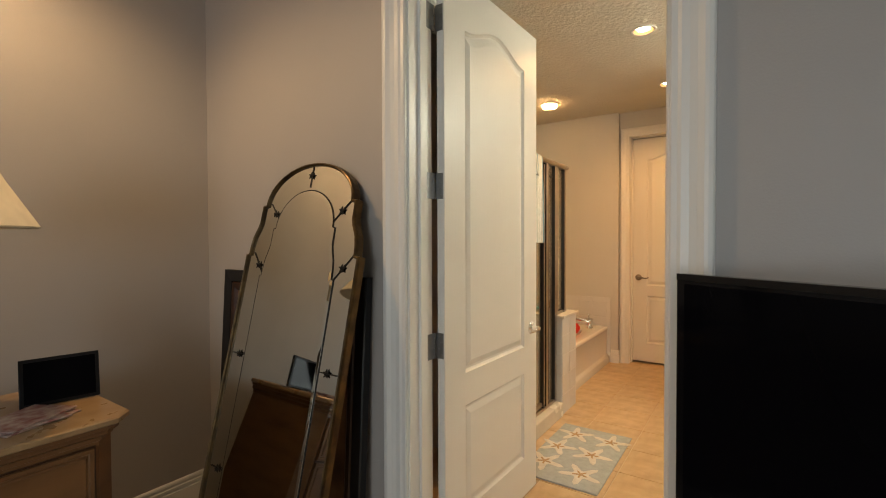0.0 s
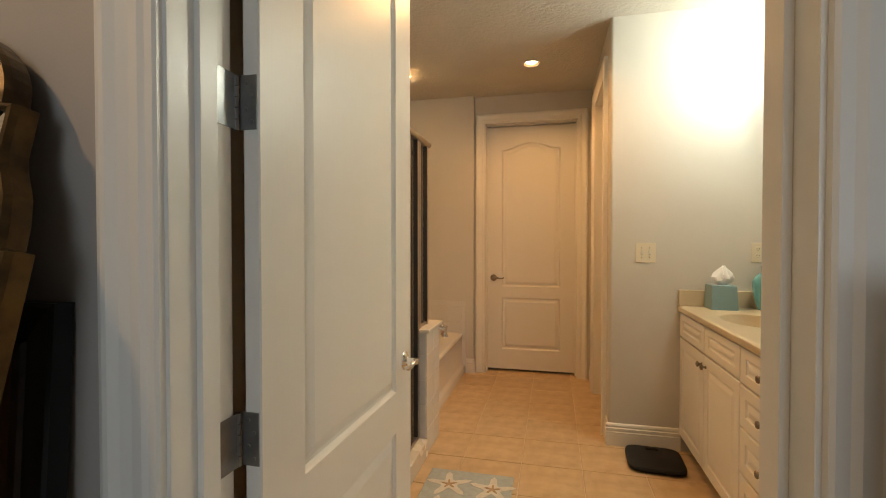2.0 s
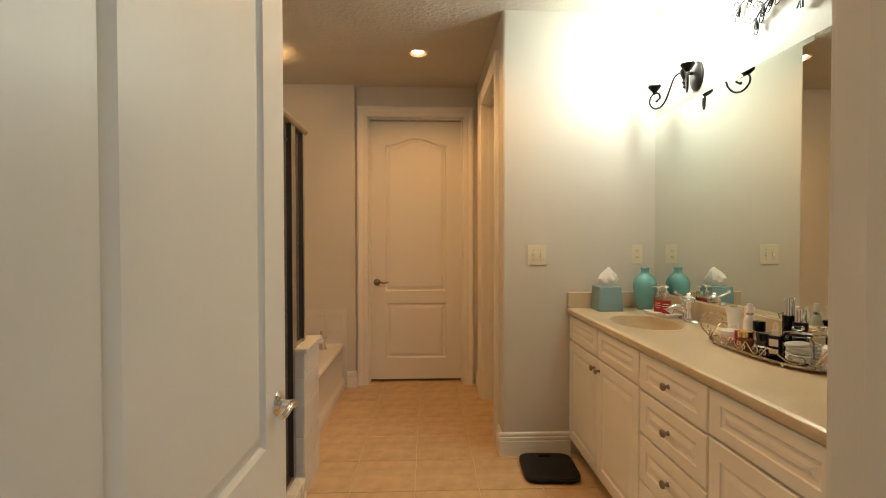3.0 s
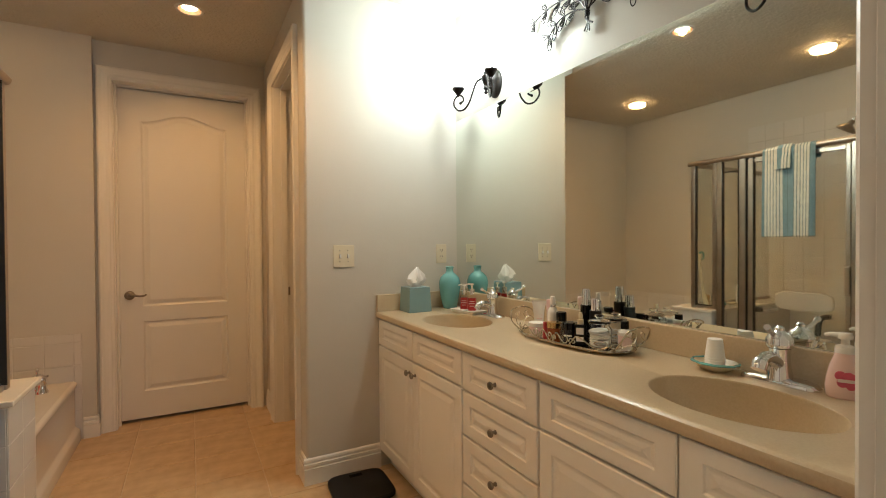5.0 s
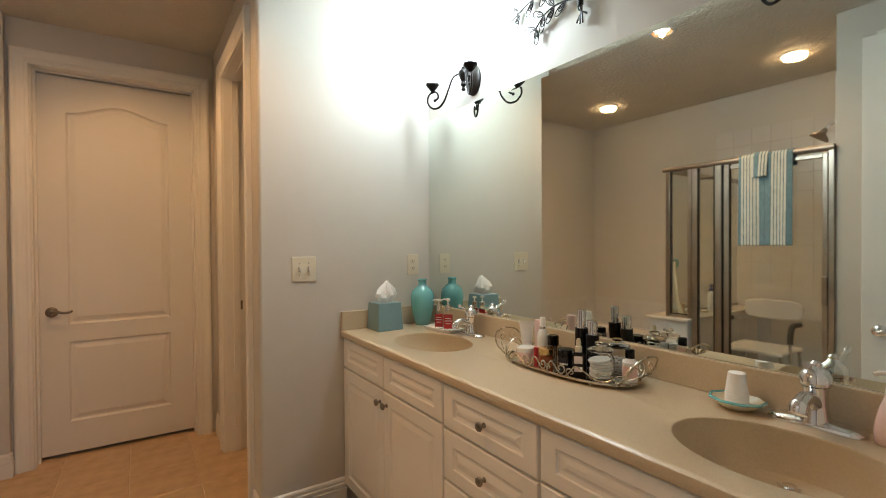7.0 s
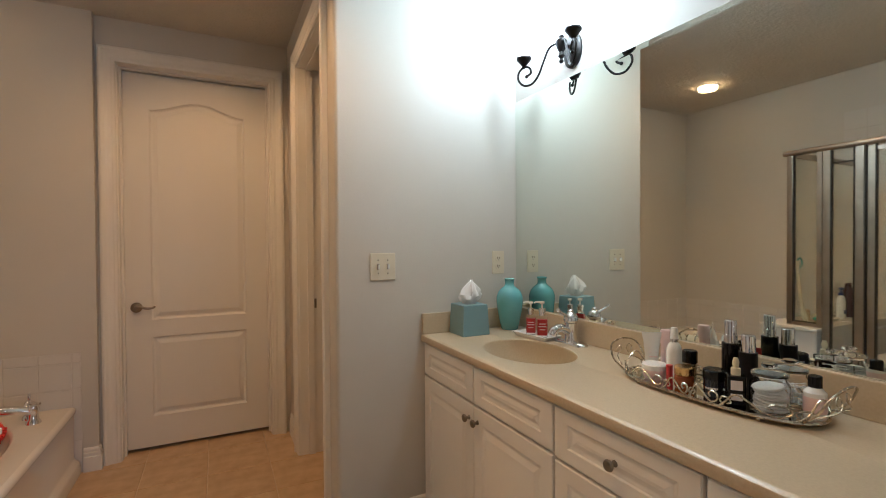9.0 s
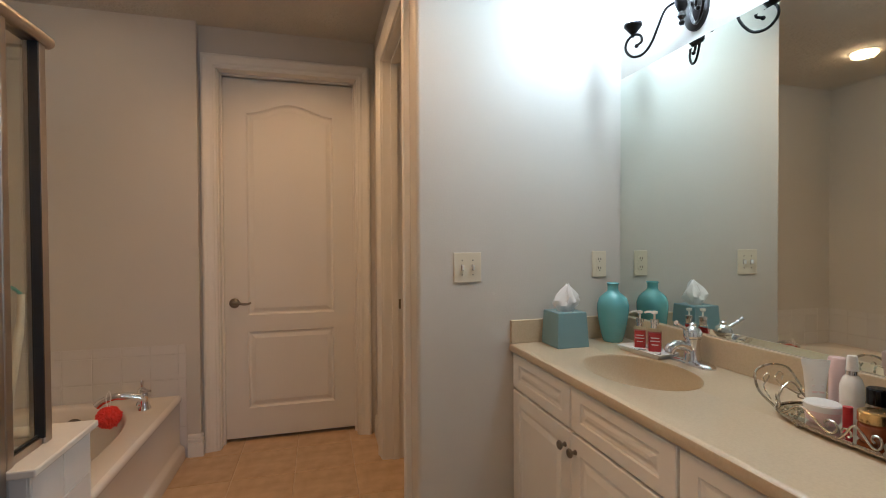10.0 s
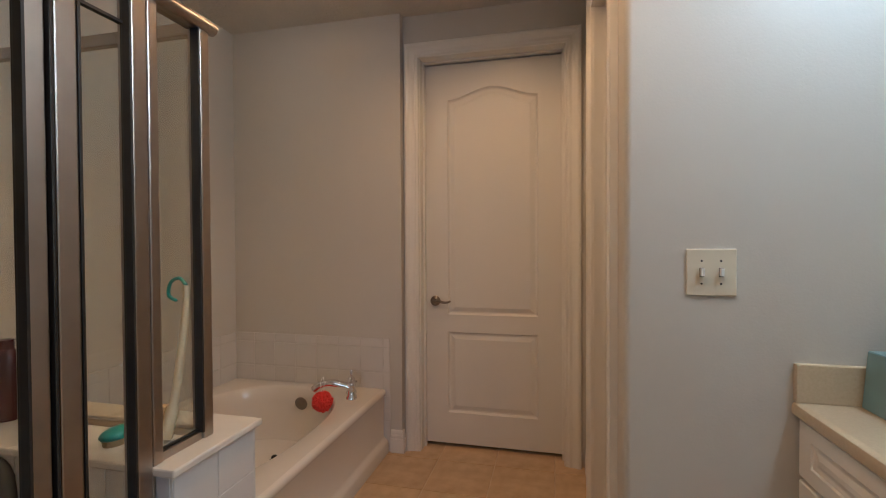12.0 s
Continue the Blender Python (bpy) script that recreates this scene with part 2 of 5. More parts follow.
def tube(bm, points, radius, n=8, closed=False):
    """A round bar along points; radius is a number or one for each point."""
    pts = [Vector(p) for p in points]
    rad = radius if isinstance(radius, (list, tuple)) else [radius] * len(pts)
    loops, side = [], None
    for i, p in enumerate(pts):
        a = pts[i - 1] if (i or closed) else p
        b = pts[(i + 1) % len(pts)] if (i < len(pts) - 1 or closed) else p
        d = (b - a).normalized()
        if side is None:
            side = d.orthogonal().normalized()
        side = (side - d * side.dot(d)).normalized()
        up = d.cross(side)
        loops.append([p + rad[i] * (math.cos(2 * math.pi * k / n) * side + math.sin(2 * math.pi * k / n) * up) for k in range(n)])
    if closed:
        loops.append(loops[0])
    rings(bm, loops, True, not closed, not closed)
    return bm


def smooth_path(points, steps=6):
    """Catmull-Rom through points."""
    p = [Vector(q) for q in points]
    p = [2 * p[0] - p[1]] + p + [2 * p[-1] - p[-2]]
    out = []
    for i in range(1, len(p) - 2):
        for s in range(steps):
            t = s / steps
            a, b, c, d = p[i - 1:i + 3]
            out.append(0.5 * (2 * b + (c - a) * t + (2 * a - 5 * b + 4 * c - d) * t * t + (3 * b - a - 3 * c + d) * t ** 3))
    return out + [p[-2]]


def part(name, bm, mat, parent, label="", smooth=False):
    """Link a bmesh as one mesh object under a thing, a part or (parent None) as a thing."""
    mesh = bpy.data.meshes.new(name)
    bmesh.ops.recalc_face_normals(bm, faces=bm.faces)
    bm.to_mesh(mesh)
    bm.free()
    mesh.materials.append(M[mat] if isinstance(mat, str) else mat)
    if smooth:
        mesh.shade_smooth()
        mesh.set_sharp_from_angle(angle=radians(38))
    ob = new(name, mesh)
    ob.parent = parent
    if label:
        ob["label"] = label
    return ob


def thing(name, m, label, category, group="", kind=""):
    ob = new(name)
    ob.empty_display_size = 0.1
    ob.matrix_world = m
    return tagged(ob, label, category, group, kind)


def B():
    return bmesh.new()


def structure(name, boxes, mat, label, category):
    bm = B()
    for a, b in boxes:
        box(bm, a, b)
    return tagged(part(name, bm, mat, None), label, category, kind="structure")


def pieces(parent, name, w, h, mat, spots, thick=0.006, edge=0.0015):
    """Small tiles on one shared mesh; spots are matrices that take x across, z up, -y out of the surface."""
    bm = B()
    fw, fh = w - 2 * edge, h - 2 * edge
    lo = [(0, 0, 0), (w, 0, 0), (w, 0, h), (0, 0, h)]
    mid = [(0, -thick + edge, 0), (w, -thick + edge, 0), (w, -thick + edge, h), (0, -thick + edge, h)]
    hi = [(edge, -thick, edge), (edge + fw, -thick, edge), (edge + fw, -thick, edge + fh), (edge, -thick, edge + fh)]
    rings(bm, [lo, mid, hi], True, False, True)
    bmesh.ops.recalc_face_normals(bm, faces=bm.faces)
    mesh = bpy.data.meshes.new(name)
    bm.to_mesh(mesh)
    bm.free()
    mesh.materials.append(M[mat])
    for m in spots:
        ob = new(name, mesh)
        ob.parent = parent
        ob.matrix_local = m


# ---- panelled fronts, casings, mouldings ----
def panel_outline(x0, x1, z0, z1, rise, inset, n=14):
    """A panel's outline, drawn in by inset; rise lifts the middle of its top into an arch."""
    a, b, lo = x0 + inset, x1 - inset, z0 + inset
    pts = [(a, lo), (b, lo)]
    for i in range(n + 1):
        u = 1 - 2 * i / n
        hump = rise * 0.5 * (1 + math.cos(math.pi * u)) if rise else 0.0
        pts.append(((a + b) / 2 + u * (b - a) / 2, z1 - rise + hump - inset))
    return pts


def front(bm, w, h, t, panels, profile, edge=0.003, back=True):
    """A slab w x h x t, its face at y = 0 towards -y, with moulded panels (x0, x1, z0, z1, rise); profile: (inset, depth) pairs."""
    def face(y, sign):
        edges = []
        outer = [bm.verts.new((x, y, z)) for x, z in ((edge, edge), (w - edge, edge), (w - edge, h - edge), (edge, h - edge))]
        edges += [bm.edges.new((outer[i], outer[(i + 1) % 4])) for i in range(4)]
        for x0, x1, z0, z1, rise in panels:
            loops = [[bm.verts.new((x, y + sign * d, z)) for x, z in panel_outline(x0, x1, z0, z1, rise, i)] for i, d in profile]
            k = len(loops[0])
            edges += [bm.edges.new((loops[0][i], loops[0][(i + 1) % k])) for i in range(k)]
            for a, b in zip(loops, loops[1:]):
                for i in range(k):
                    bm.faces.new((a[i], a[(i + 1) % k], b[(i + 1) % k], b[i]))
            bm.faces.new(loops[-1])
        bmesh.ops.triangle_fill(bm, edges=edges, use_beauty=True)
        return outer
    f = face(0.0, 1)
    if back:
        k = face(t, -1)
    else:
        k = [bm.verts.new((x, t, z)) for x, z in ((edge, edge), (w - edge, edge), (w - edge, h - edge), (edge, h - edge))]
        bm.faces.new(k)
    a = [bm.verts.new((x, edge, z)) for x, z in ((0, 0), (w, 0), (w, h), (0, h))]
    b = [bm.verts.new((x, t - edge, z)) for x, z in ((0, 0), (w, 0), (w, h), (0, h))]
    for p, q in ((f, a), (a, b), (b, k)):
        for i in range(4):
            j = (i + 1) % 4
            bm.faces.new((p[i], p[j], q[j], q[i]))
    return bm


DOOR_PROFILE = [(0, 0), (0.004, 0.006), (0.011, 0.012), (0.020, 0.012), (0.046, 0.003), (0.052, 0.003)]
CAB_PROFILE = [(0, 0), (0.004, 0.004), (0.012, 0.0055), (0.016, 0.0055), (0.036, 0.0012), (0.039, 0.001)]
CASE_PROFILE = [(0.006, 0.0), (0.006, 0.012), (0.010, 0.016), (0.022, 0.016), (0.030, 0.020), (0.046, 0.019), (0.062, 0.023), (0.076, 0.030),
                (0.084, 0.030), (0.092, 0.027), (0.096, 0.022), (0.096, 0.0)]


def casing(bm, w, h, profile=CASE_PROFILE):
    """A mitred door casing round an opening w x h; x across, face towards -y."""
    loops = []
    for x, z, sx, sz in ((0, 0, -1, 0), (0, h, -1, 1), (w, h, 1, 1), (w, 0, 1, 0)):
        loops.append([(x + sx * u, -d, z + sz * u) for u, d in profile])
    rings(bm, loops, True, True, True)
    return bm


def jamb(bm, w, h, depth, t=0.018, stop=None, stop_t=0.012):
    """The lining of an opening, w x h clear, from y = 0 to depth; stop: (y0, y1) of the door stop."""
    for a, b in (((-t, 0, 0), (0, depth, h)), ((w, 0, 0), (w + t, depth, h)), ((-t, 0, h), (w + t, depth, h + t))):
        box(bm, a, b, 0.001)
    if stop:
        for a, b in (((0, stop[0], 0), (stop_t, stop[1], h)), ((w - stop_t, stop[0], 0), (w, stop[1], h)), ((stop_t, stop[0], h - stop_t), (w - stop_t, stop[1], h))):
            box(bm, a, b, 0.001)
    return bm


BASE_PROFILE = [(0.0, 0.0), (0.016, 0.0), (0.016, 0.086), (0.010, 0.089), (0.010, 0.095), (0.014, 0.098), (0.014, 0.110), (0.008, 0.114), (0.008, 0.121), (0.011, 0.124), (0.009, 0.134), (0.004, 0.140), (0.0, 0.141)]


def skirting(name, a, b, out, label="white moulded baseboard along the painted wall"):
    """A baseboard from a to b on the floor; out points into the room."""
    bm = B()
    o = Vector((*out, 0))
    rings(bm, [[Vector((*p, 0)) + o * d + Vector((0, 0, z)) for d, z in BASE_PROFILE] for p in (a, b)], True, True, True)
    return tagged(part(name, bm, "trim", None), label, "baseboard", kind="structure")


def lever(parent, x, z, y, mat, turn=1):
    """A door lever with a round rose: its axis at (x, z) on the face y, the grip towards turn along x."""
    bm = B()
    lathe(bm, [(0.0, 0), (0.033, 0), (0.033, 0.004), (0.028, 0.009), (0.014, 0.013), (0.011, 0.030), (0.012, 0.045), (0.010, 0.052), (0.0, 0.052)], 24)
    bmesh.ops.transform(bm, matrix=pose(x, y, z, 90), verts=bm.verts)
    grip = smooth_path([(x, y - 0.044, z), (x + turn * 0.03, y - 0.047, z + 0.004), (x + turn * 0.06, y - 0.046, z - 0.004), (x + turn * 0.09, y - 0.044, z - 0.003), (x + turn * 0.108, y - 0.046, z + 0.006)])
    tube(bm, grip, [0.010 - 0.004 * i / len(grip) for i in range(len(grip))], 10)
    return part("lever_handle", bm, mat, parent, "curved metal lever on a round rose", True)


def knob(parent, x, z, y, mat="nickel"):
    bm = B()
    lathe(bm, [(0, 0), (0.009, 0), (0.008, 0.003), (0.005, 0.008), (0.006, 0.014), (0.014, 0.018), (0.0155, 0.022), (0.013, 0.027), (0.006, 0.030), (0, 0.0305)], 20)
    bmesh.ops.transform(bm, matrix=pose(x, y, z, 90), verts=bm.verts)
    return part("knob", bm, mat, parent, "round brushed metal knob", True)

# ---- large structure ----
T = 0.14
structure("wall_bed_west", [((WEST - T, -3.34, -0.02), (WEST, BED_FACE, CEIL))], "bed_paint", "taupe painted bedroom wall behind the dresser", "wall")
OPEN_L, OPEN_R, OPEN_H = -0.61, 0.25, 2.445
structure("wall_bed_north", [((WEST - T, BED_FACE, -0.02), (OPEN_L - 0.018, 1.77, CEIL)), ((OPEN_R + 0.018, BED_FACE, -0.02), (3.2, 1.77, CEIL)),
          ((OPEN_L - 0.018, BED_FACE, OPEN_H + 0.018), (OPEN_R + 0.018, 1.77, CEIL))], "bed_paint", "taupe painted bedroom wall with a doorway", "wall")
structure("wall_bath_south", [((WEST - T, 1.77, -0.02), (OPEN_L - 0.018, BATH_FACE, CEIL)), ((OPEN_R + 0.018, 1.77, -0.02), (3.2, BATH_FACE, CEIL)),
          ((OPEN_L - 0.018, 1.77, OPEN_H + 0.018), (OPEN_R + 0.018, BATH_FACE, CEIL))], "bath_paint", "pale grey painted bathroom wall round the doorway", "wall")
structure("wall_bed_south", [((WEST, -3.34, -0.02), (0.25, -3.2, CEIL)), ((2.15, -3.34, -0.02), (3.2, -3.2, CEIL)), ((0.25, -3.34, -0.02), (2.15, -3.2, 0.75)),
          ((0.25, -3.34, 2.25), (2.15, -3.2, CEIL))], "bed_paint", "taupe painted bedroom wall with a window", "wall")
structure("wall_bed_east", [((3.2, -3.34, -0.02), (3.34, BATH_FACE, CEIL))], "bed_paint", "plain taupe bedroom wall", "wall")
structure("ceiling_bedroom", [((WEST - T, -3.34, CEIL), (3.34, BED_FACE, CEIL + 0.1))], "ceiling_paint", "textured off-white bedroom ceiling", "ceiling")
bm = B()
sheet = [bm.verts.new(p) for p in ((WEST - T, BED_FACE, CEIL), (3.34, BED_FACE, CEIL), (3.34, 6.1, CEIL), (WEST - T, 6.1, CEIL))]
edges = [bm.edges.new((sheet[i], sheet[(i + 1) % 4])) for i in range(4)]
for cx, cy in CANS[:2]:
    ring = [bm.verts.new((cx + 0.066 * math.cos(2 * math.pi * i / 32), cy + 0.066 * math.sin(2 * math.pi * i / 32), CEIL)) for i in range(32)]
    edges += [bm.edges.new((ring[i], ring[(i + 1) % 32])) for i in range(32)]
bmesh.ops.triangle_fill(bm, edges=edges, use_beauty=True)
box(bm, (WEST - T, BED_FACE, CEIL + 0.14), (3.34, 6.1, CEIL + 0.16))
tagged(part("ceiling", bm, "ceiling_paint", None), "off-white bathroom ceiling with a knockdown texture", "ceiling", kind="structure")
structure("floor_bedroom", [((WEST - T, -3.34, -0.1), (3.34, 1.765, -0.002))], "carpet", "beige bedroom carpet", "floor")
structure("wall_bath_west", [((WEST - T, BATH_FACE, -0.02), (WEST, 6.0, CEIL))], "bath_paint", "pale painted bathroom wall above the tub", "wall")
structure("wall_bath_east", [((EAST, BATH_FACE, -0.02), (EAST + T, 6.0, CEIL))], "bath_paint", "pale painted wall behind the vanity", "wall")
bm = box(B(), (WING_X, SWITCH_Y + 0.13, -0.02), (WING_X + T, 4.422, CEIL))
foot = [(WING_X + 0.02 - 0.02 * math.cos(a), SWITCH_Y + 0.02 - 0.02 * math.sin(a)) for a in (math.pi / 2 * i / 8 for i in range(9))]
foot += [(EAST, SWITCH_Y), (EAST, SWITCH_Y + 0.13), (WING_X, SWITCH_Y + 0.13)]
rings(bm, [[(x, y, z) for x, y in foot] for z in (-0.02, CEIL)], True, True, True)
tagged(part("wall_switch", bm, "bath_paint", None, "", True), "pale painted wing wall with a rounded corner beside the vanity", "wall", kind="structure")
structure("wall_toilet", [((WING_X, 5.218, -0.02), (WING_X + T, DOOR_WALL, CEIL)), ((WING_X, 4.422, 2.458), (WING_X + T, 5.218, CEIL))],
          "bath_paint", "painted wall round the toilet room doorway", "wall")
structure("wall_far", [((WEST, TUB_WALL, -0.02), (-0.79, 5.79, CEIL)), ((-0.79, DOOR_WALL, -0.02), (-0.698, 5.79, CEIL)), ((0.208, DOOR_WALL, -0.02), (EAST, 5.79, CEIL)),
          ((-0.698, DOOR_WALL, 2.468), (0.208, 5.79, CEIL))], "bath_paint", "painted far bathroom wall with a small jog beside the door", "wall")
# unseen backing, added and coloured dark so the gap under the door stays dark
structure("backing_far_door", [((-0.9, 5.95, -0.02), (0.4, 6.0, CEIL))], "dark_backing", "unseen dark backing added behind the closed door", "wall")
# the doorless opening here is made up; its unlit hollow darkens the door gap
structure("wall_linen", [((SHOWER_X - T, BATH_FACE, -0.02), (SHOWER_X, 1.90, CEIL)), ((SHOWER_X - T, 2.66, -0.02), (SHOWER_X, SHOWER_S, CEIL)),
          ((SHOWER_X - T, 1.90, 2.468), (SHOWER_X, 2.66, CEIL)), ((WEST, SHOWER_S - 0.12, -0.02), (SHOWER_X - T, SHOWER_S, CEIL))],
          "bath_paint", "pale painted wall between the shower and the bedroom door", "wall")
floor = structure("floor", [((WEST, 1.765, -0.1), (EAST, 6.0, -0.0035))], "grout", "beige ceramic tile floor with sandy grout", "floor")

# doorway to the bedroom
bm = jamb(B(), OPEN_R - OPEN_L, OPEN_H, BATH_FACE - BED_FACE, stop=(0.055, 0.095))
ob = tagged(part("door_frame_bedroom", bm, "trim", None), "white painted door jamb between bedroom and bathroom", "door frame", kind="structure")
ob.matrix_world = pose(OPEN_L, BED_FACE, 0)
WIDE_CASE = [(u * 1.15, d) for u, d in CASE_PROFILE]
for name, m in (("trim_bedroom_casing", pose(OPEN_L, BED_FACE, 0)), ("trim_bath_casing", pose(OPEN_R, BATH_FACE, 0, 0, 0, 180))):
    ob = tagged(part(name, casing(B(), OPEN_R - OPEN_L, OPEN_H, WIDE_CASE), "trim", None), "white moulded door casing round the bathroom doorway", "casing", kind="structure")
    ob.matrix_world = m

# far door
bm = jamb(B(), 0.87, 2.458, 0.16, stop=(0.062, 0.092))
ob = tagged(part("door_frame_far", bm, "trim", None), "white painted jamb of the far bathroom door", "door frame", kind="structure")
ob.matrix_world = pose(-0.68, DOOR_WALL, 0)
ob = tagged(part("trim_far_casing", casing(B(), 0.87, 2.452), "trim", None), "white moulded casing round the far door", "casing", kind="structure")
ob.matrix_world = pose(-0.68, DOOR_WALL, 0)
# toilet room doorway and linen closet doorway
bm = jamb(B(), 0.76, 2.44, T, stop=(0.05, 0.09))
ob = tagged(part("door_frame_toilet", bm, "trim", None), "white painted jamb of the toilet room doorway", "door frame", kind="structure")
ob.matrix_world = pose(WING_X, 5.20, 0, 0, 0, -90)
ob = tagged(part("trim_toilet_casing", casing(B(), 0.76, 2.44), "trim", None), "white moulded casing round the toilet room doorway", "casing", kind="structure")
ob.matrix_world = pose(WING_X, 5.20, 0, 0, 0, -90)
# linen closet without a door: an invented opening that keeps door_1's gap black
bm = jamb(B(), 0.724, 2.45, T)
ob = tagged(part("door_frame_linen", bm, "trim", None), "white painted jamb of the linen closet, opening made up to darken the gap", "door frame", kind="structure")
ob.matrix_world = pose(SHOWER_X, 1.918, 0, 0, 0, 90)
ob = tagged(part("trim_linen_casing", casing(B(), 0.724, 2.45), "trim", None), "white moulded casing round the linen closet", "casing", kind="structure")
ob.matrix_world = pose(SHOWER_X, 1.918, 0, 0, 0, 90)

for i, (a, b, o) in enumerate([((WEST, 1.70), (-0.735, 1.70), (0, -1)), ((0.375, 1.70), (3.2, 1.70), (0, -1)), ((WEST, -3.2), (WEST, 1.684), (1, 0)),
                               ((WING_X - 0.016, SWITCH_Y), (0.742, SWITCH_Y), (0, -1)), ((WING_X, SWITCH_Y), (WING_X, 4.342), (-1, 0)), ((WING_X, 5.30), (WING_X, DOOR_WALL - 0.03), (-1, 0)),
                               ((-0.864, TUB_WALL), (-0.79, TUB_WALL), (0, -1)), ((SHOWER_X, 2.762), (SHOWER_X, SHOWER_S), (1, 0))]):
    skirting("baseboard_%d" % (i + 1), a, b, o)
skirting("baseboard_9", (-0.79, TUB_WALL - 0.016), (-0.79, 5.60), (1, 0))


# ---- doors ----
def panel_door(name, m, w, h, label, lever_x, turn, metal, both=True, t=0.036, lower=(0.20, 0.718), upper=(0.83, 2.262), lever_z=0.915):
    th = thing(name, m, label, "door", kind="structure")
    bm = front(B(), w, h, t, [(0.15, w - 0.15, *lower, 0), (0.15, w - 0.15, *upper, 0.07)], DOOR_PROFILE, back=both)
    leaf = part("leaf", bm, "door_white", th)
    if lever_x:
        lever(leaf, lever_x, lever_z, 0.0, metal, turn)
        if both:
            bm = B()
            lathe(bm, [(0.0, 0), (0.033, 0), (0.033, 0.004), (0.028, 0.009), (0.014, 0.013), (0.011, 0.030), (0.012, 0.045), (0.010, 0.052), (0.0, 0.052)], 24)
            bmesh.ops.transform(bm, matrix=pose(lever_x, t, lever_z, -90), verts=bm.verts)
            tube(bm, smooth_path([(lever_x, t + 0.044, lever_z), (lever_x + turn * 0.04, t + 0.047, lever_z + 0.003), (lever_x + turn * 0.108, t + 0.046, lever_z + 0.003)]), 0.008, 10)
            part("lever_handle", bm, metal, leaf, "curved metal lever on a round rose", True)
    return th, leaf


# bedroom door, open against the bathroom side, hung on three hinges
SWING = 88.6
m = pose(-0.612, 1.858, 0.008, 0, 0, SWING)
th, leaf = panel_door("door_1", m @ pose(0.008, -0.046, 0), 0.865, 2.43, "open white two-panel door with an arched top panel", 0.793, -1, "chrome", lower=(0.20, 0.648), upper=(0.786, 2.285), lever_z=0.876)
bm = B()
box(bm, (0.8645, 0.008, 0.83), (0.867, 0.028, 0.92), 0.0005)
part("latch_plate", bm, "chrome", leaf, "small metal latch plate on the door edge")
for hz in (0.925, 1.558, 2.215):
    bm = B()
    for k in range(5):
        lathe(bm, [(0, 0), (0.0065, 0), (0.0065, 0.0185), (0, 0.0185)], 12, (-0.008, 0.046, hz - 0.05 + 0.0205 * k))
    part("hinge_knuckle", bm, "hinge", leaf, "steel hinge barrel", True)
    bm = B()
    box(bm, (-0.0025, 0.004, hz - 0.05), (0.0, 0.040, hz + 0.052), 0.001)
    for sx, sz in ((0.014, -0.035), (0.026, -0.012), (0.014, 0.014), (0.026, 0.037)):
        lathe(bm, [(0, 0), (0.004, 0), (0.003, 0.0012), (0, 0.0012)], 10)
        bmesh.ops.transform(bm, matrix=pose(-0.0025, sx, hz + sz, 0, -90), verts=[v for v in bm.verts if abs(v.co.z) < 0.0013 and abs(v.co.x) < 0.0041 and abs(v.co.y) < 0.0041])
    part("hinge_leaf", bm, "hinge", leaf, "square steel hinge leaf with four screws")
    bm = B()
    box(bm, (OPEN_L, 1.800, hz - 0.042), (OPEN_L + 0.0022, 1.852, hz + 0.060), 0.0008)
    tagged(part("hinge_plate", bm, "hinge", None), "square steel hinge leaf screwed to the door jamb", "hinge", "door hinges")

panel_door("door_2", pose(-0.678, 5.725, 0.022), 0.866, 2.420, "closed white two-panel door with an arched top panel", 0.068, 1, "nickel", both=False)
panel_door("door_3", pose(WING_X + T + 0.02, 4.405, 0.01), 0.75, 2.42, "white panel door standing open inside the toilet room", 0, 1, "nickel", both=False)
bm = B()
box(bm, (0.385, 5.1972, 0.93), (0.425, 5.2, 0.99), 0.0008)
tagged(part("strike_plate", bm, "nickel", None), "dull metal strike plate on the white jamb", "strike plate")

# bedroom window
th = thing("window_1", pose(0.25, -3.34, 0.75), "white framed bedroom window", "window", kind="structure")
bm = B()
for a, b in (((0, 0.03, 0), (0.06, 0.1, 1.5)), ((1.84, 0.03, 0), (1.9, 0.1, 1.5)), ((0.06, 0.03, 0), (1.84, 0.1, 0.06)), ((0.06, 0.03, 1.44), (1.84, 0.1, 1.5)), ((0.92, 0.03, 0.06), (0.98, 0.1, 1.44))):
    box(bm, a, b, 0.003)
part("window_frame", bm, "trim", th)
for x0 in (0.062, 0.982):
    ob = part("pane", box(B(), (x0, 0.06, 0.062), (x0 + 0.856, 0.066, 1.438)), "glass", th)
    ob.visible_shadow = False
part("window_sill", box(B(), (-0.04, 0.14, -0.03), (1.94, 0.2, 0.0), 0.004), "trim", th)


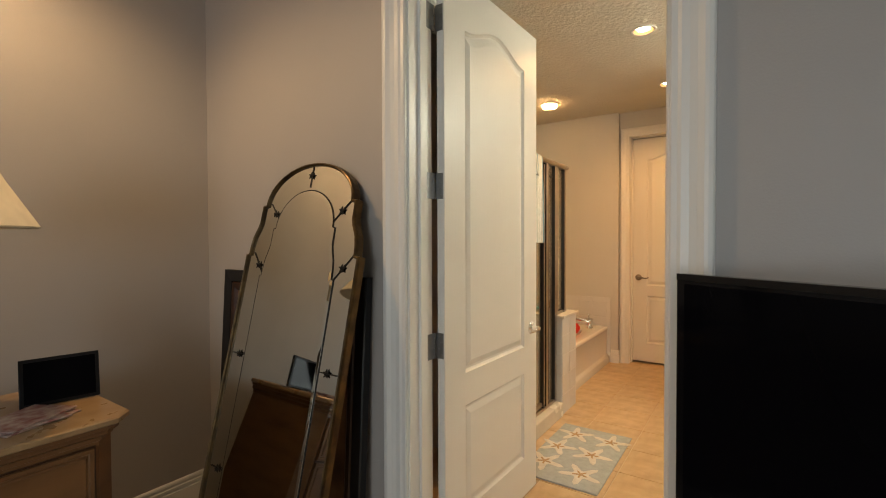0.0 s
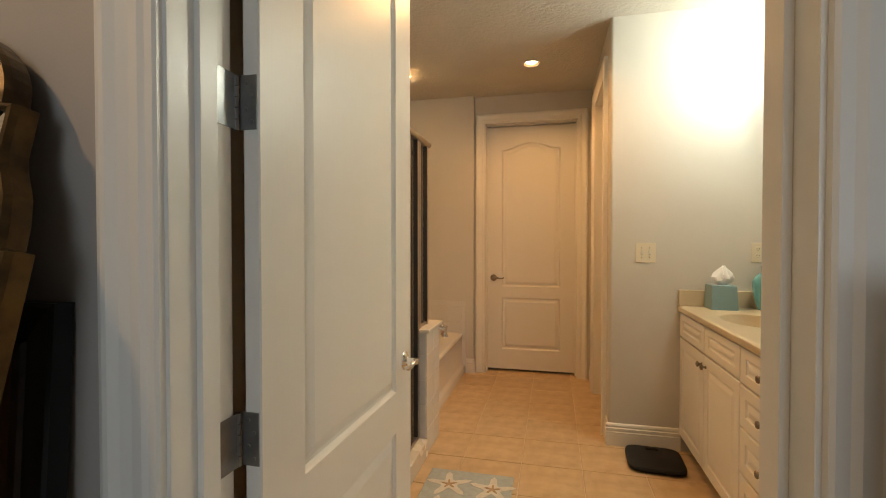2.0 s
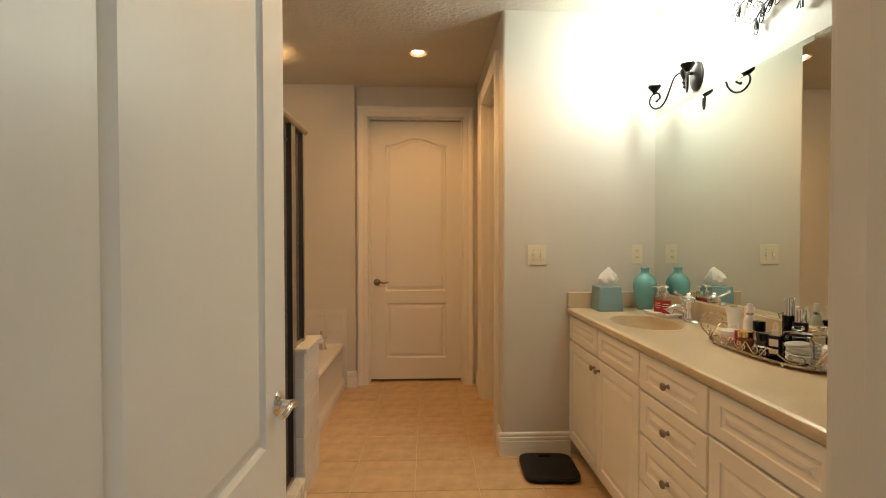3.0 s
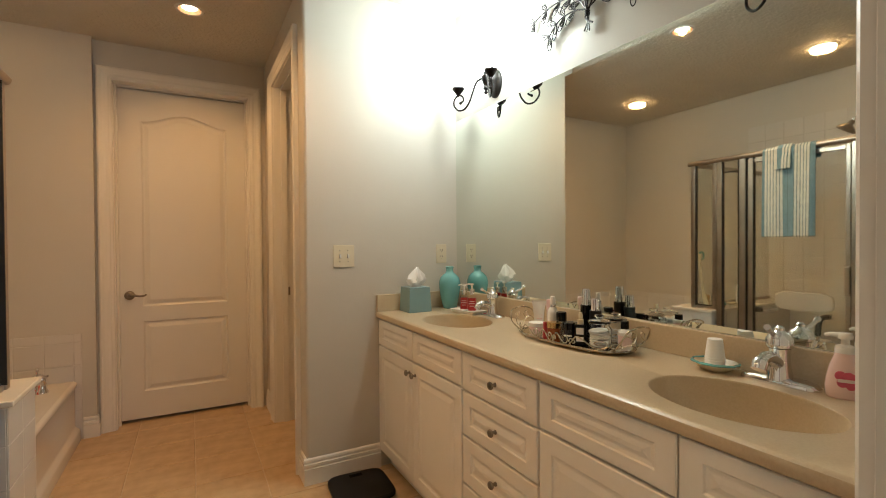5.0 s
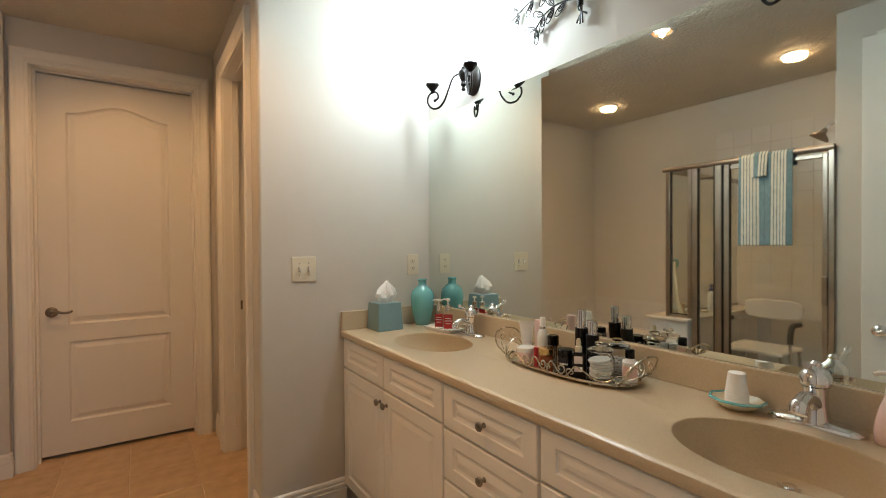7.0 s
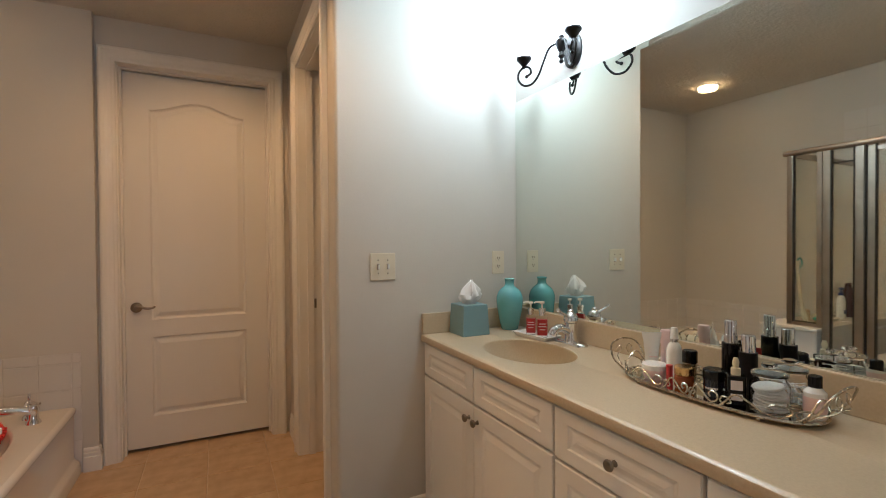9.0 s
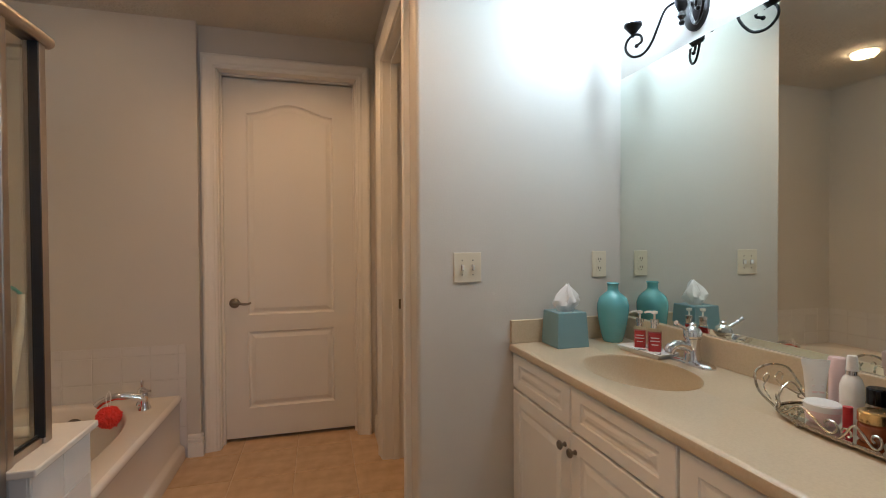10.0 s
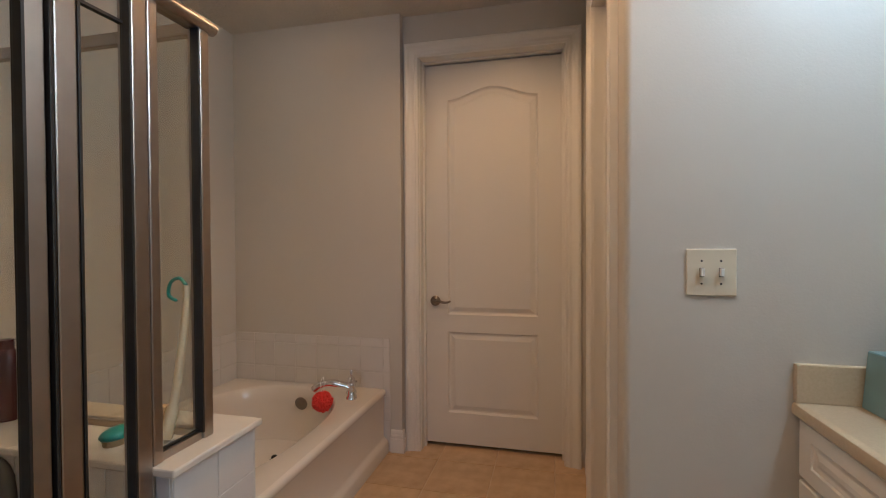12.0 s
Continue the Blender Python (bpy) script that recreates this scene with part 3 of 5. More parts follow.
# ---- ceiling lights ----
def downlight(m):
    th = thing("recessed_downlight", m, "round recessed ceiling light with a coppery reflector, lit", "ceiling light", "recessed downlights")
    bm = B()
    rings(bm, [[(q * math.cos(2 * math.pi * i / 40), q * math.sin(2 * math.pi * i / 40), z) for i in range(40)] for q, z in ((0.063, 0.004), (0.065, -0.004), (0.070, -0.006), (0.078, -0.005), (0.082, -0.0005))])
    part("trim_ring", bm, "porcelain", th, "white trim ring", True)
    bm = B()
    rings(bm, [[(q * math.cos(2 * math.pi * i / 40), q * math.sin(2 * math.pi * i / 40), z) for i in range(40)] for q, z in ((0.062, -0.004), (0.060, 0.02), (0.052, 0.05), (0.049, 0.09))], True, False, True)
    part("reflector", bm, "copper_baffle", th, "warm coppery reflector", True)
    bm = B()
    lathe(bm, [(0.030, 0.085), (0.044, 0.045), (0.048, 0.024), (0.043, 0.010), (0.026, 0.000), (0.0, -0.004)], 32)
    part("lens", bm, "lens", th, "glowing frosted bulb face", True)
    return th


def dropped_light(m):
    th = thing("dropped_downlight", m, "round ceiling light with a glowing dropped lens", "ceiling light", "dropped downlights")
    bm = B()
    lathe(bm, [(0, 0), (0.096, 0), (0.092, -0.005), (0.080, -0.008), (0.0, -0.008)], 40)
    part("trim_ring", bm, "porcelain", th, "white trim ring", True)
    bm = B()
    lathe(bm, [(0.078, -0.007), (0.074, -0.026), (0.066, -0.033), (0.0, -0.036)], 40)
    part("lens", bm, "drop_lens", th, "glowing frosted drop lens", True)
    return th


copy_thing(downlight(pose(*CANS[0], CEIL)), pose(*CANS[1], CEIL))
first = dropped_light(pose(*CANS[2], CEIL))
copy_thing(first, pose(*CANS[3], CEIL))
copy_thing(first, pose(*BED_CAN, CEIL))
th = thing("sprinkler_head", pose(0.112, 3.83, CEIL), "small white fire sprinkler on the ceiling", "sprinkler")
bm = B()
lathe(bm, [(0, 0), (0.036, 0), (0.034, -0.006), (0.018, -0.010), (0.012, -0.014), (0, -0.014)], 24)
part("escutcheon", bm, "porcelain", th, "", True)
bm = B()
lathe(bm, [(0, -0.012), (0.008, -0.012), (0.007, -0.03), (0.003, -0.04), (0.019, -0.042), (0.019, -0.044), (0, -0.044)], 16)
part("deflector", bm, "chrome", th, "metal deflector", True)


# ---- shower and tub ----
PITCH = 0.1535


def tile_field(parent, m, cols, rows, w=0.15, h=0.15, name="tile"):
    """cols x rows of tiles from the corner of m: x across, z up, -y out."""
    pieces(parent, name, w, h, "wall_tile", [m @ pose(c * (w + 0.0035), 0, r * (h + 0.0035)) for c in range(cols) for r in range(rows)], 0.0035, 0.0012)


TILE_TOP = 2.37
lining = structure("shower_lining", [((WEST, SHOWER_S, 0), (WEST + 0.004, LEDGE_N, TILE_TOP)), ((WEST, SHOWER_S, 0), (SHOWER_X, SHOWER_S + 0.004, TILE_TOP))],
                   "wall_grout", "white ceramic tile lining of the shower walls", "tile wall")
tile_field(lining, pose(WEST + 0.003, SHOWER_S + 0.006, 0.09, 0, 0, 90), 8, 15)
tile_field(lining, pose(SHOWER_X - 0.005, SHOWER_S + 0.003, 0.09, 0, 0, 180), 7, 15)
structure("shower_floor", [((WEST, SHOWER_S, -0.003), (-0.90, LEDGE_S, 0.04))], "acrylic", "cream shower pan", "shower pan")
ledge = structure("shower_ledge", [((WEST, LEDGE_S + 0.006, -0.003), (-0.778, LEDGE_N - 0.006, LEDGE_TOP - 0.022))], "wall_grout", "tiled low wall between shower and tub", "low wall")
tile_field(ledge, pose(-0.779, LEDGE_S + 0.011, 0.0, 0, 0, 90), 2, 4)
tile_field(ledge, pose(-0.779, LEDGE_S + 0.011, 0.614, 0, 0, 90), 2, 1, h=0.13)
tile_field(ledge, pose(WEST + 0.08, LEDGE_S + 0.007, 0.0), 7, 4)
tile_field(ledge, pose(WEST + 0.08, LEDGE_S + 0.007, 0.614), 7, 1, h=0.13)
tile_field(ledge, pose(-0.822, LEDGE_S + 0.007, 0.0), 1, 4, w=0.04)
tile_field(ledge, pose(-0.822, LEDGE_S + 0.007, 0.614), 1, 1, w=0.04, h=0.13)
bm = box(B(), (WEST, LEDGE_S - 0.008, LEDGE_TOP - 0.022), (-0.757, LEDGE_N + 0.004, LEDGE_TOP), 0.005)
tagged(part("ledge_cap", bm, "cap", None), "cream solid-surface cap on the low shower wall", "ledge", kind="structure")
bm = box(B(), (-0.90, SHOWER_S, -0.003), (-0.765, LEDGE_S - 0.002, 0.105), 0.008)
tagged(part("shower_curb", bm, "cap", None), "cream shower curb", "curb", kind="structure")

th = thing("shower_enclosure", pose(SHOWER_X, SHOWER_S, 0), "framed glass shower enclosure in brushed bronze-silver metal", "shower enclosure")


def post(y0, y1, z0, z1, x0=-0.022, x1=0.022, name="post"):
    return part(name, box(B(), (x0, y0, z0), (x1, y1, z1), 0.004), "shower_frame", th, "brushed metal upright")


RAIL = 1.945
post(0.002, 0.032, 0.106, RAIL - 0.03, name="wall_jamb")
post(0.648, 0.694, 0.106, RAIL - 0.03)
post(0.818, 0.860, 0.106, RAIL - 0.03)
post(0.862, 0.892, LEDGE_TOP, RAIL - 0.03)
post(1.030, 1.066, LEDGE_TOP, RAIL - 0.03)
bm = box(B(), (-0.026, 0.002, RAIL - 0.032), (0.018, 1.075, RAIL), 0.004)
tube(bm, [(0.018, 0.002, RAIL - 0.016), (0.018, 1.085, RAIL - 0.016)], 0.019, 14)
part("top_rail", bm, "shower_frame", th, "rounded metal top rail", True)
part("bottom_rail", box(B(), (-0.02, 0.034, 0.104), (0.02, 0.86, 0.128), 0.003), "shower_frame", th)
part("ledge_rail", box(B(), (-0.014, 0.892, LEDGE_TOP - 0.002), (0.014, 1.03, LEDGE_TOP + 0.022), 0.002), "shower_frame", th)
bm = box(B(), (-1.138, 1.036, RAIL - 0.045), (-0.022, 1.062, RAIL - 0.008), 0.003)
part("return_rail", bm, "shower_frame", th)
part("return_base", box(B(), (-1.138, 1.036, LEDGE_TOP - 0.002), (-0.022, 1.062, LEDGE_TOP + 0.02), 0.003), "shower_frame", th)
part("door_frame", box(box(box(box(B(), (-0.014, 0.036, 0.14), (0.014, 0.062, 1.90), 0.003), (-0.018, 0.596, 0.14), (0.018, 0.634, 1.90), 0.003),
     (-0.014, 0.062, 1.872), (0.014, 0.596, 1.90), 0.003), (-0.014, 0.062, 0.14), (0.014, 0.596, 0.168), 0.003), "shower_frame", th, "slim metal door frame")
for y0, y1, z0, z1 in ((0.060, 0.598, 0.166, 1.874), (0.694, 0.818, 0.128, RAIL - 0.032), (0.892, 1.03, LEDGE_TOP + 0.02, RAIL - 0.032)):
    ob = part("glass_panel", box(B(), (-0.003, y0, z0), (0.003, y1, z1)), "glass", th, "clear glass panel")
    ob.visible_shadow = False
ob = part("glass_panel", box(B(), (-1.138, 1.046, LEDGE_TOP + 0.018), (-0.022, 1.052, RAIL - 0.04)), "glass", th, "clear glass panel")
ob.visible_shadow = False
for y0, z0 in ((0.590, 0.13), (0.6385, 0.13), (0.694, 0.13), (0.812, 0.13), (1.023, LEDGE_TOP + 0.02)):
    part("gasket", box(B(), (-0.006, y0, z0), (0.0235, y0 + 0.0065, RAIL - 0.034), 0.001), "gasket", th, "black rubber seal")
part("gasket", box(B(), (0.0, 0.893, LEDGE_TOP + 0.0225), (0.008, 1.028, LEDGE_TOP + 0.030), 0.001), "gasket", th, "black rubber seal")
part("gasket", box(B(), (-0.01, 0.70, RAIL - 0.12), (0.006, 0.815, RAIL - 0.112), 0.001), "gasket", th, "black rubber seal")
part("pull_handle", box(B(), (0.012, 0.034, 0.96), (0.034, 0.062, 1.14), 0.005), "shower_frame", th, "bronze door pull")

th = thing("showerhead", pose(-1.15, SHOWER_S + 0.008, 2.10), "bronze-toned shower head on a curved arm from the tiled wall", "shower head")
bm = tube(B(), smooth_path([(0, 0, 0.05), (0, 0.05, 0.055), (0, 0.11, 0.03), (0, 0.14, 0.0)]), 0.009, 10)
part("arm", bm, "chrome", th, "", True)
bm = B()
lathe(bm, [(0, 0), (0.030, 0), (0.028, 0.004), (0.012, 0.010), (0, 0.010)], 20)
bmesh.ops.transform(bm, matrix=pose(0, 0, 0.05, -90), verts=bm.verts)
part("flange", bm, "chrome", th, "", True)
bm = B()
lathe(bm, [(0, 0.03), (0.014, 0.03), (0.020, 0.0), (0.056, -0.03), (0.060, -0.042), (0.052, -0.047), (0, -0.047)], 24)
bmesh.ops.transform(bm, matrix=pose(0, 0.15, -0.015, 35), verts=bm.verts)
part("head", bm, "nickel", th, "", True)

# shower chair
th = thing("shower_chair", pose(-1.42, 3.545, 0.04), "white plastic shower chair with grey arm grips", "shower chair")
bm = box(B(), (-0.19, -0.21, 0.46), (0.19, 0.21, 0.49), 0.012)
part("seat", bm, "white_plastic", th, "moulded white seat")
bm = B()
turns = [2 * math.pi * i / 40 for i in range(40)]
outline = [(math.copysign(abs(math.cos(a)) ** 0.5, math.cos(a)), math.copysign(abs(math.sin(a)) ** 0.5, math.sin(a))) for a in turns]
loops = [[bm.verts.new((x, 0.205 * g * u, 0.765 + 0.078 * k * v)) for u, v in outline]
         for x, g, k in ((-0.225, 0.95, 0.91), (-0.219, 1.0, 1.0), (-0.201, 1.0, 1.0), (-0.195, 0.95, 0.91))]
for one, two in zip(loops, loops[1:]):
    for i in range(40):
        bm.faces.new((one[i], one[(i + 1) % 40], two[(i + 1) % 40], two[i]))
bm.faces.new(loops[0])
bm.faces.new(loops[-1])
bmesh.ops.recalc_face_normals(bm, faces=bm.faces)
part("backrest", bm, "white_plastic", th, "moulded white backrest")
for lx in (-0.17, 0.17):
    for ly in (-0.19, 0.19):
        bm = tube(B(), [(lx * 1.2, ly * 1.15, 0.0), (lx, ly, 0.46)], 0.0125, 10)
        leg = part("leg", bm, "chrome", th, "tubular metal leg", True)
for ly in (-0.235, 0.235):
    bm = tube(B(), smooth_path([(0.12, ly, 0.42), (0.13, ly, 0.55), (0.11, ly, 0.66), (0.03, ly, 0.69), (-0.12, ly, 0.67), (-0.21, ly * 0.8, 0.68)]), 0.012, 10)
    part("arm", bm, "chrome", th, "tubular arm", True)
    bm = tube(B(), smooth_path([(0.132, ly, 0.56), (0.112, ly, 0.662), (0.05, ly, 0.689), (-0.04, ly, 0.685)]), 0.019, 12)
    part("grip", bm, "grey_grip", th, "grey foam grip", True)


def angles_with_corners(cx, cy, x0, x1, y0, y1, n=72):
    a = [2 * math.pi * i / n for i in range(n)] + [math.atan2(y - cy, x - cx) % (2 * math.pi) for x in (x0, x1) for y in (y0, y1)]
    return sorted(a)


def sunk_sheet(bm, x0, x1, y0, y1, z, cx, cy, rx, ry, profile, power=2.0, lean=0.0):
    """A flat sheet with an oval basin let into it; profile: (scale, drop) pairs."""
    ang = angles_with_corners(cx, cy, x0, x1, y0, y1)
    outer = []
    for a in ang:
        c, s = math.cos(a), math.sin(a)
        k = min(((x1 - cx) / c if c > 1e-9 else (x0 - cx) / c if c < -1e-9 else 1e9), ((y1 - cy) / s if s > 1e-9 else (y0 - cy) / s if s < -1e-9 else 1e9))
        outer.append((cx + k * c, cy + k * s, z))
    loops = [outer]
    for scale, drop in profile:
        loop = []
        for a in ang:
            c, s = math.cos(a), math.sin(a)
            k = scale / ((abs(c) / rx) ** power + (abs(s) / ry) ** power) ** (1 / power)
            loop.append((cx + k * c + lean * drop, cy + k * s, z - drop))
        loops.append(loop)
    rings(bm, loops, True, False, True)
    return bm


# bathtub
RIM = 0.395
th = thing("bathtub", pose(0, 0, 0), "cream acrylic oval soaking tub built into a corner", "bathtub")
bm = sunk_sheet(B(), WEST + 0.004, -0.915, LEDGE_N + 0.006, TUB_WALL - 0.012, RIM, -1.47, 4.845, 0.45, 0.665,
                [(1.0, 0.0), (0.985, 0.004), (0.965, 0.018), (0.93, 0.09), (0.88, 0.2), (0.80, 0.30), (0.66, 0.335), (0.3, 0.342), (0.05, 0.343)], 2.5)
part("shell", bm, "acrylic", th, "", True)
bm = B()
prof = [(-0.915, RIM), (-0.904, RIM - 0.003), (-0.896, RIM - 0.010), (-0.893, RIM - 0.022), (-0.896, RIM - 0.035), (-0.905, RIM - 0.05), (-0.908, 0.10), (-0.900, 0.085), (-0.885, 0.075), (-0.878, 0.06), (-0.876, 0.0)]
rings(bm, [[(x, y, z) for x, z in prof] for y in (LEDGE_N + 0.006, TUB_WALL - 0.012)], False)
part("apron", bm, "acrylic", th, "smooth cream apron with a stepped base", True)
bm = B()
lathe(bm, [(0, 0), (0.041, 0), (0.041, 0.006), (0.034, 0.010), (0.01, 0.012), (0, 0.012)], 24)
bmesh.ops.transform(bm, matrix=pose(-1.40, 5.425, 0.315, 98), verts=bm.verts)
part("overflow_plate", bm, "nickel", th, "round metal overflow plate", True)
bm = B()
lathe(bm, [(0, 0.002), (0.030, 0.002), (0.030, 0.0), (0.0, 0.0)], 24, (-1.442, 5.20, RIM - 0.338))
lathe(bm, [(0, 0.0), (0.018, 0.0), (0.018, 0.022), (0.012, 0.028), (0, 0.028)], 24, (-1.442, 5.20, RIM - 0.338))
part("drain_stopper", bm, "black_matte", th, "dark drain stopper", True)

back = structure("tub_backsplash", [((WEST, TUB_WALL - 0.004, RIM - 0.01), (-0.868, TUB_WALL, 0.711)), ((-0.906, TUB_WALL - 0.004, 0), (-0.868, TUB_WALL, RIM)),
                 ((WEST, LEDGE_N, RIM - 0.01), (WEST + 0.004, TUB_WALL - 0.004, 0.711))], "wall_grout", "white tile splashback round the tub", "tile splashback")
f = TUB_WALL - 0.003
tile_field(back, pose(-0.9095 - 7 * PITCH, f, 0.503), 7, 1)
tile_field(back, pose(-0.9095 - 7 * PITCH, f, RIM - 0.006), 7, 1, h=0.105)
tile_field(back, pose(-0.9095 - 7 * PITCH, f, 0.657), 7, 1, h=0.054)
tile_field(back, pose(-0.9085, f, 0.657 - 4 * PITCH), 1, 4, w=0.04)
tile_field(back, pose(-0.9085, f, 0.657), 1, 1, w=0.04, h=0.054)
tile_field(back, pose(-0.9085, f, 0.002), 1, 1, w=0.04, h=0.038)
w = WEST + 0.003
for z, h in ((0.503, 0.15), (RIM - 0.006, 0.105), (0.657, 0.054)):
    tile_field(back, pose(w, TUB_WALL - 0.008 - 9 * PITCH, z, 0, 0, 90), 9, 1, h=h)

# tub filler
th = thing("tub_faucet", pose(-1.03, 5.36, RIM) @ Matrix.Scale(1.22, 4), "chrome roman tub faucet with a curved spout and lever handle", "faucet")
bm = B()
lathe(bm, [(0, 0), (0.027, 0), (0.026, 0.008), (0.019, 0.02), (0.018, 0.05), (0.022, 0.062), (0.017, 0.078), (0, 0.08)], 20)
part("spout_base", bm, "chrome", th, "", True)
bm = tube(B(), smooth_path([(0, 0, 0.050), (-0.045, -0.012, 0.066), (-0.10, -0.03, 0.078), (-0.15, -0.045, 0.066), (-0.175, -0.052, 0.046)]), [0.018] * 12 + [0.016] * 13, 12)
part("spout", bm, "chrome", th, "", True)
bm = B()
lathe(bm, [(0, 0), (0.026, 0), (0.025, 0.008), (0.017, 0.02), (0.016, 0.045), (0.021, 0.055), (0.016, 0.075), (0.006, 0.085), (0.008, 0.10), (0.005, 0.115), (0, 0.116)], 20, (-0.035, 0.075, 0))
tube(bm, [(-0.035, 0.075, 0.068), (-0.01, 0.04, 0.078), (0.02, 0.01, 0.08)], [0.008, 0.007, 0.005], 10)
part("handle", bm, "chrome", th, "chrome lever handle", True)

th = thing("bath_puff", pose(-1.18, 5.285, RIM - 0.005), "bright red mesh bath puff hanging from the tub spout", "bath puff")
bm = B()
bmesh.ops.create_icosphere(bm, subdivisions=5, radius=0.062)
for v in bm.verts:
    p = v.co.normalized()
    v.co *= 0.82 + 0.28 * abs(noise.noise(p * 6.0)) + 0.2 * abs(noise.noise(p * 14.0 + Vector((3, 1, 2))))
part("mesh_ball", bm, "loofah", th)
bm = tube(B(), smooth_path([(0, 0, 0.04), (0.012, 0.0, 0.10), (0.0, 0.01, 0.14), (-0.012, 0.0, 0.10), (0, 0, 0.04)]), 0.002, 6)
part("cord", bm, "white_plastic", th, "white cord")


# ---- vanity ----
CAB_X = 0.735


def cab_front(name, parent, y_hi, y_lo, z0, z1, knobs=(), margin=0.055):
    """A raised-panel front on the cabinet face, between two distances along the wall."""
    w, h = y_hi - y_lo, z1 - z0
    mg = min(margin, h * 0.27)
    bm = front(B(), w, h, 0.018, [(margin, w - margin, mg, h - mg, 0)], CAB_PROFILE, 0.003, False)
    turn = pose(CAB_X, y_hi, z0, 0, 0, -90)
    bmesh.ops.transform(bm, matrix=parent.matrix_world.inverted() @ turn, verts=bm.verts)
    ob = part(name, bm, "cabinet", parent)
    for kx, kz in knobs:
        k = knob(ob, 0, 0, 0)
        k.data.transform(parent.matrix_world.inverted() @ turn @ pose(kx, 0, kz))
    return ob


def cabinet_body(parent, y_hi, y_lo, label):
    bm = B()
    for a, b in (((0.753, y_lo, 0.10), (0.772, y_hi, 0.872)), ((0.772, y_lo, 0.10), (1.28, y_lo + 0.016, 0.872)), ((0.772, y_hi - 0.016, 0.10), (1.28, y_hi, 0.872)),
                 ((0.772, y_lo + 0.016, 0.10), (1.28, y_hi - 0.016, 0.118)), ((0.81, y_lo, 0.0), (0.825, y_hi, 0.10))):
        box(bm, a, b)
    bmesh.ops.transform(bm, matrix=parent.matrix_world.inverted(), verts=bm.verts)
    part("body", bm, "cabinet", parent, label)


def sink_cabinet(y_hi, y_lo):
    th = thing("sink_cabinet", pose(0.81, (y_hi + y_lo) / 2, 0), "white raised-panel sink cabinet with two doors and round knobs", "cabinet", "vanity cabinets")
    cabinet_body(th, y_hi, y_lo, "white cabinet carcass with a toe kick")
    mid = (y_hi + y_lo) / 2
    cab_front("false_front", th, y_hi - 0.006, mid + 0.003, 0.722, 0.866)
    cab_front("false_front", th, mid - 0.003, y_lo + 0.004, 0.722, 0.866)
    w = (y_hi - y_lo) / 2
    cab_front("door", th, y_hi - 0.006, mid + 0.002, 0.108, 0.712, [(w - 0.038, 0.55)])
    cab_front("door", th, mid - 0.002, y_lo + 0.004, 0.108, 0.712, [(0.03, 0.55)])


sink_cabinet(4.208, 3.272)
sink_cabinet(2.808, 1.862)
th = thing("drawer_cabinet", pose(0.81, 3.04, 0), "white vanity drawer cabinet with four drawers and round knobs", "cabinet", "vanity cabinets")
cabinet_body(th, 3.272, 2.808, "white cabinet carcass with a toe kick")
for z0, z1 in ((0.716, 0.866), (0.535, 0.706), (0.340, 0.525), (0.108, 0.330)):
    cab_front("drawer", th, 3.267, 2.812, z0, z1, [(0.2275, (z1 - z0) / 2)])

# counter with two moulded basins
SINKS = [3.705, 2.335]
th = thing("vanity_counter", pose(0, 0, 0), "beige cultured marble vanity top with two moulded oval basins", "counter")
SINK_PROFILE = [(1.012, 0.0), (1.0, 0.002), (0.992, 0.007), (0.965, 0.030), (0.90, 0.072), (0.76, 0.110), (0.50, 0.128), (0.20, 0.133), (0.08, 0.134)]
bm = B()
sunk_sheet(bm, 0.738, EAST - 0.001, 3.04, SWITCH_Y - 0.001, COUNTER, 0.968, SINKS[0], 0.160, 0.219, SINK_PROFILE, lean=0.35)
sunk_sheet(bm, 0.738, EAST - 0.001, 1.845, 3.04, COUNTER, 0.968, SINKS[1], 0.160, 0.219, SINK_PROFILE, lean=0.35)
prof = [(0.738, COUNTER), (0.730, COUNTER - 0.001), (0.724, COUNTER - 0.005), (0.7215, COUNTER - 0.013), (0.7215, COUNTER - 0.026), (0.724, COUNTER - 0.033), (0.729, COUNTER - 0.035), (0.76, COUNTER - 0.035)]
rings(bm, [[(x, y, z) for x, z in prof] for y in (SWITCH_Y - 0.001, 1.845)], False)
part("top", bm, "counter", th, "", True)
part("backsplash", box(B(), (EAST - 0.02, 1.845, COUNTER), (EAST - 0.001, SWITCH_Y - 0.001, 1.006), 0.003), "counter", th)
part("side_splash", box(B(), (0.724, SWITCH_Y - 0.02, COUNTER), (EAST - 0.021, SWITCH_Y - 0.001, 1.006), 0.003), "counter", th)
for sy in SINKS:
    bm = B()
    lathe(bm, [(0, 0.004), (0.014, 0.006), (0.016, 0.003), (0.024, 0.003), (0.026, 0.0), (0, 0.0)], 24, (1.098, sy + 0.03, COUNTER - 0.1235))
    part("drain", bm, "chrome", th, "chrome pop-up drain", True)

# mirror
bm = B()
MIRROR = (1.862, SWITCH_Y - 0.004, 1.008, 2.07)
rings(bm, [[(x, MIRROR[0] + i, MIRROR[2] + i), (x, MIRROR[1] - i, MIRROR[2] + i), (x, MIRROR[1] - i, MIRROR[3] - i), (x, MIRROR[0] + i, MIRROR[3] - i)]
           for x, i in ((EAST - 0.001, 0.0), (EAST - 0.0056, 0.0), (EAST - 0.007, 0.022))], True, True, True)
tagged(part("wall_mirror", bm, "mirror", None), "large frameless wall mirror above the vanity counter", "mirror")


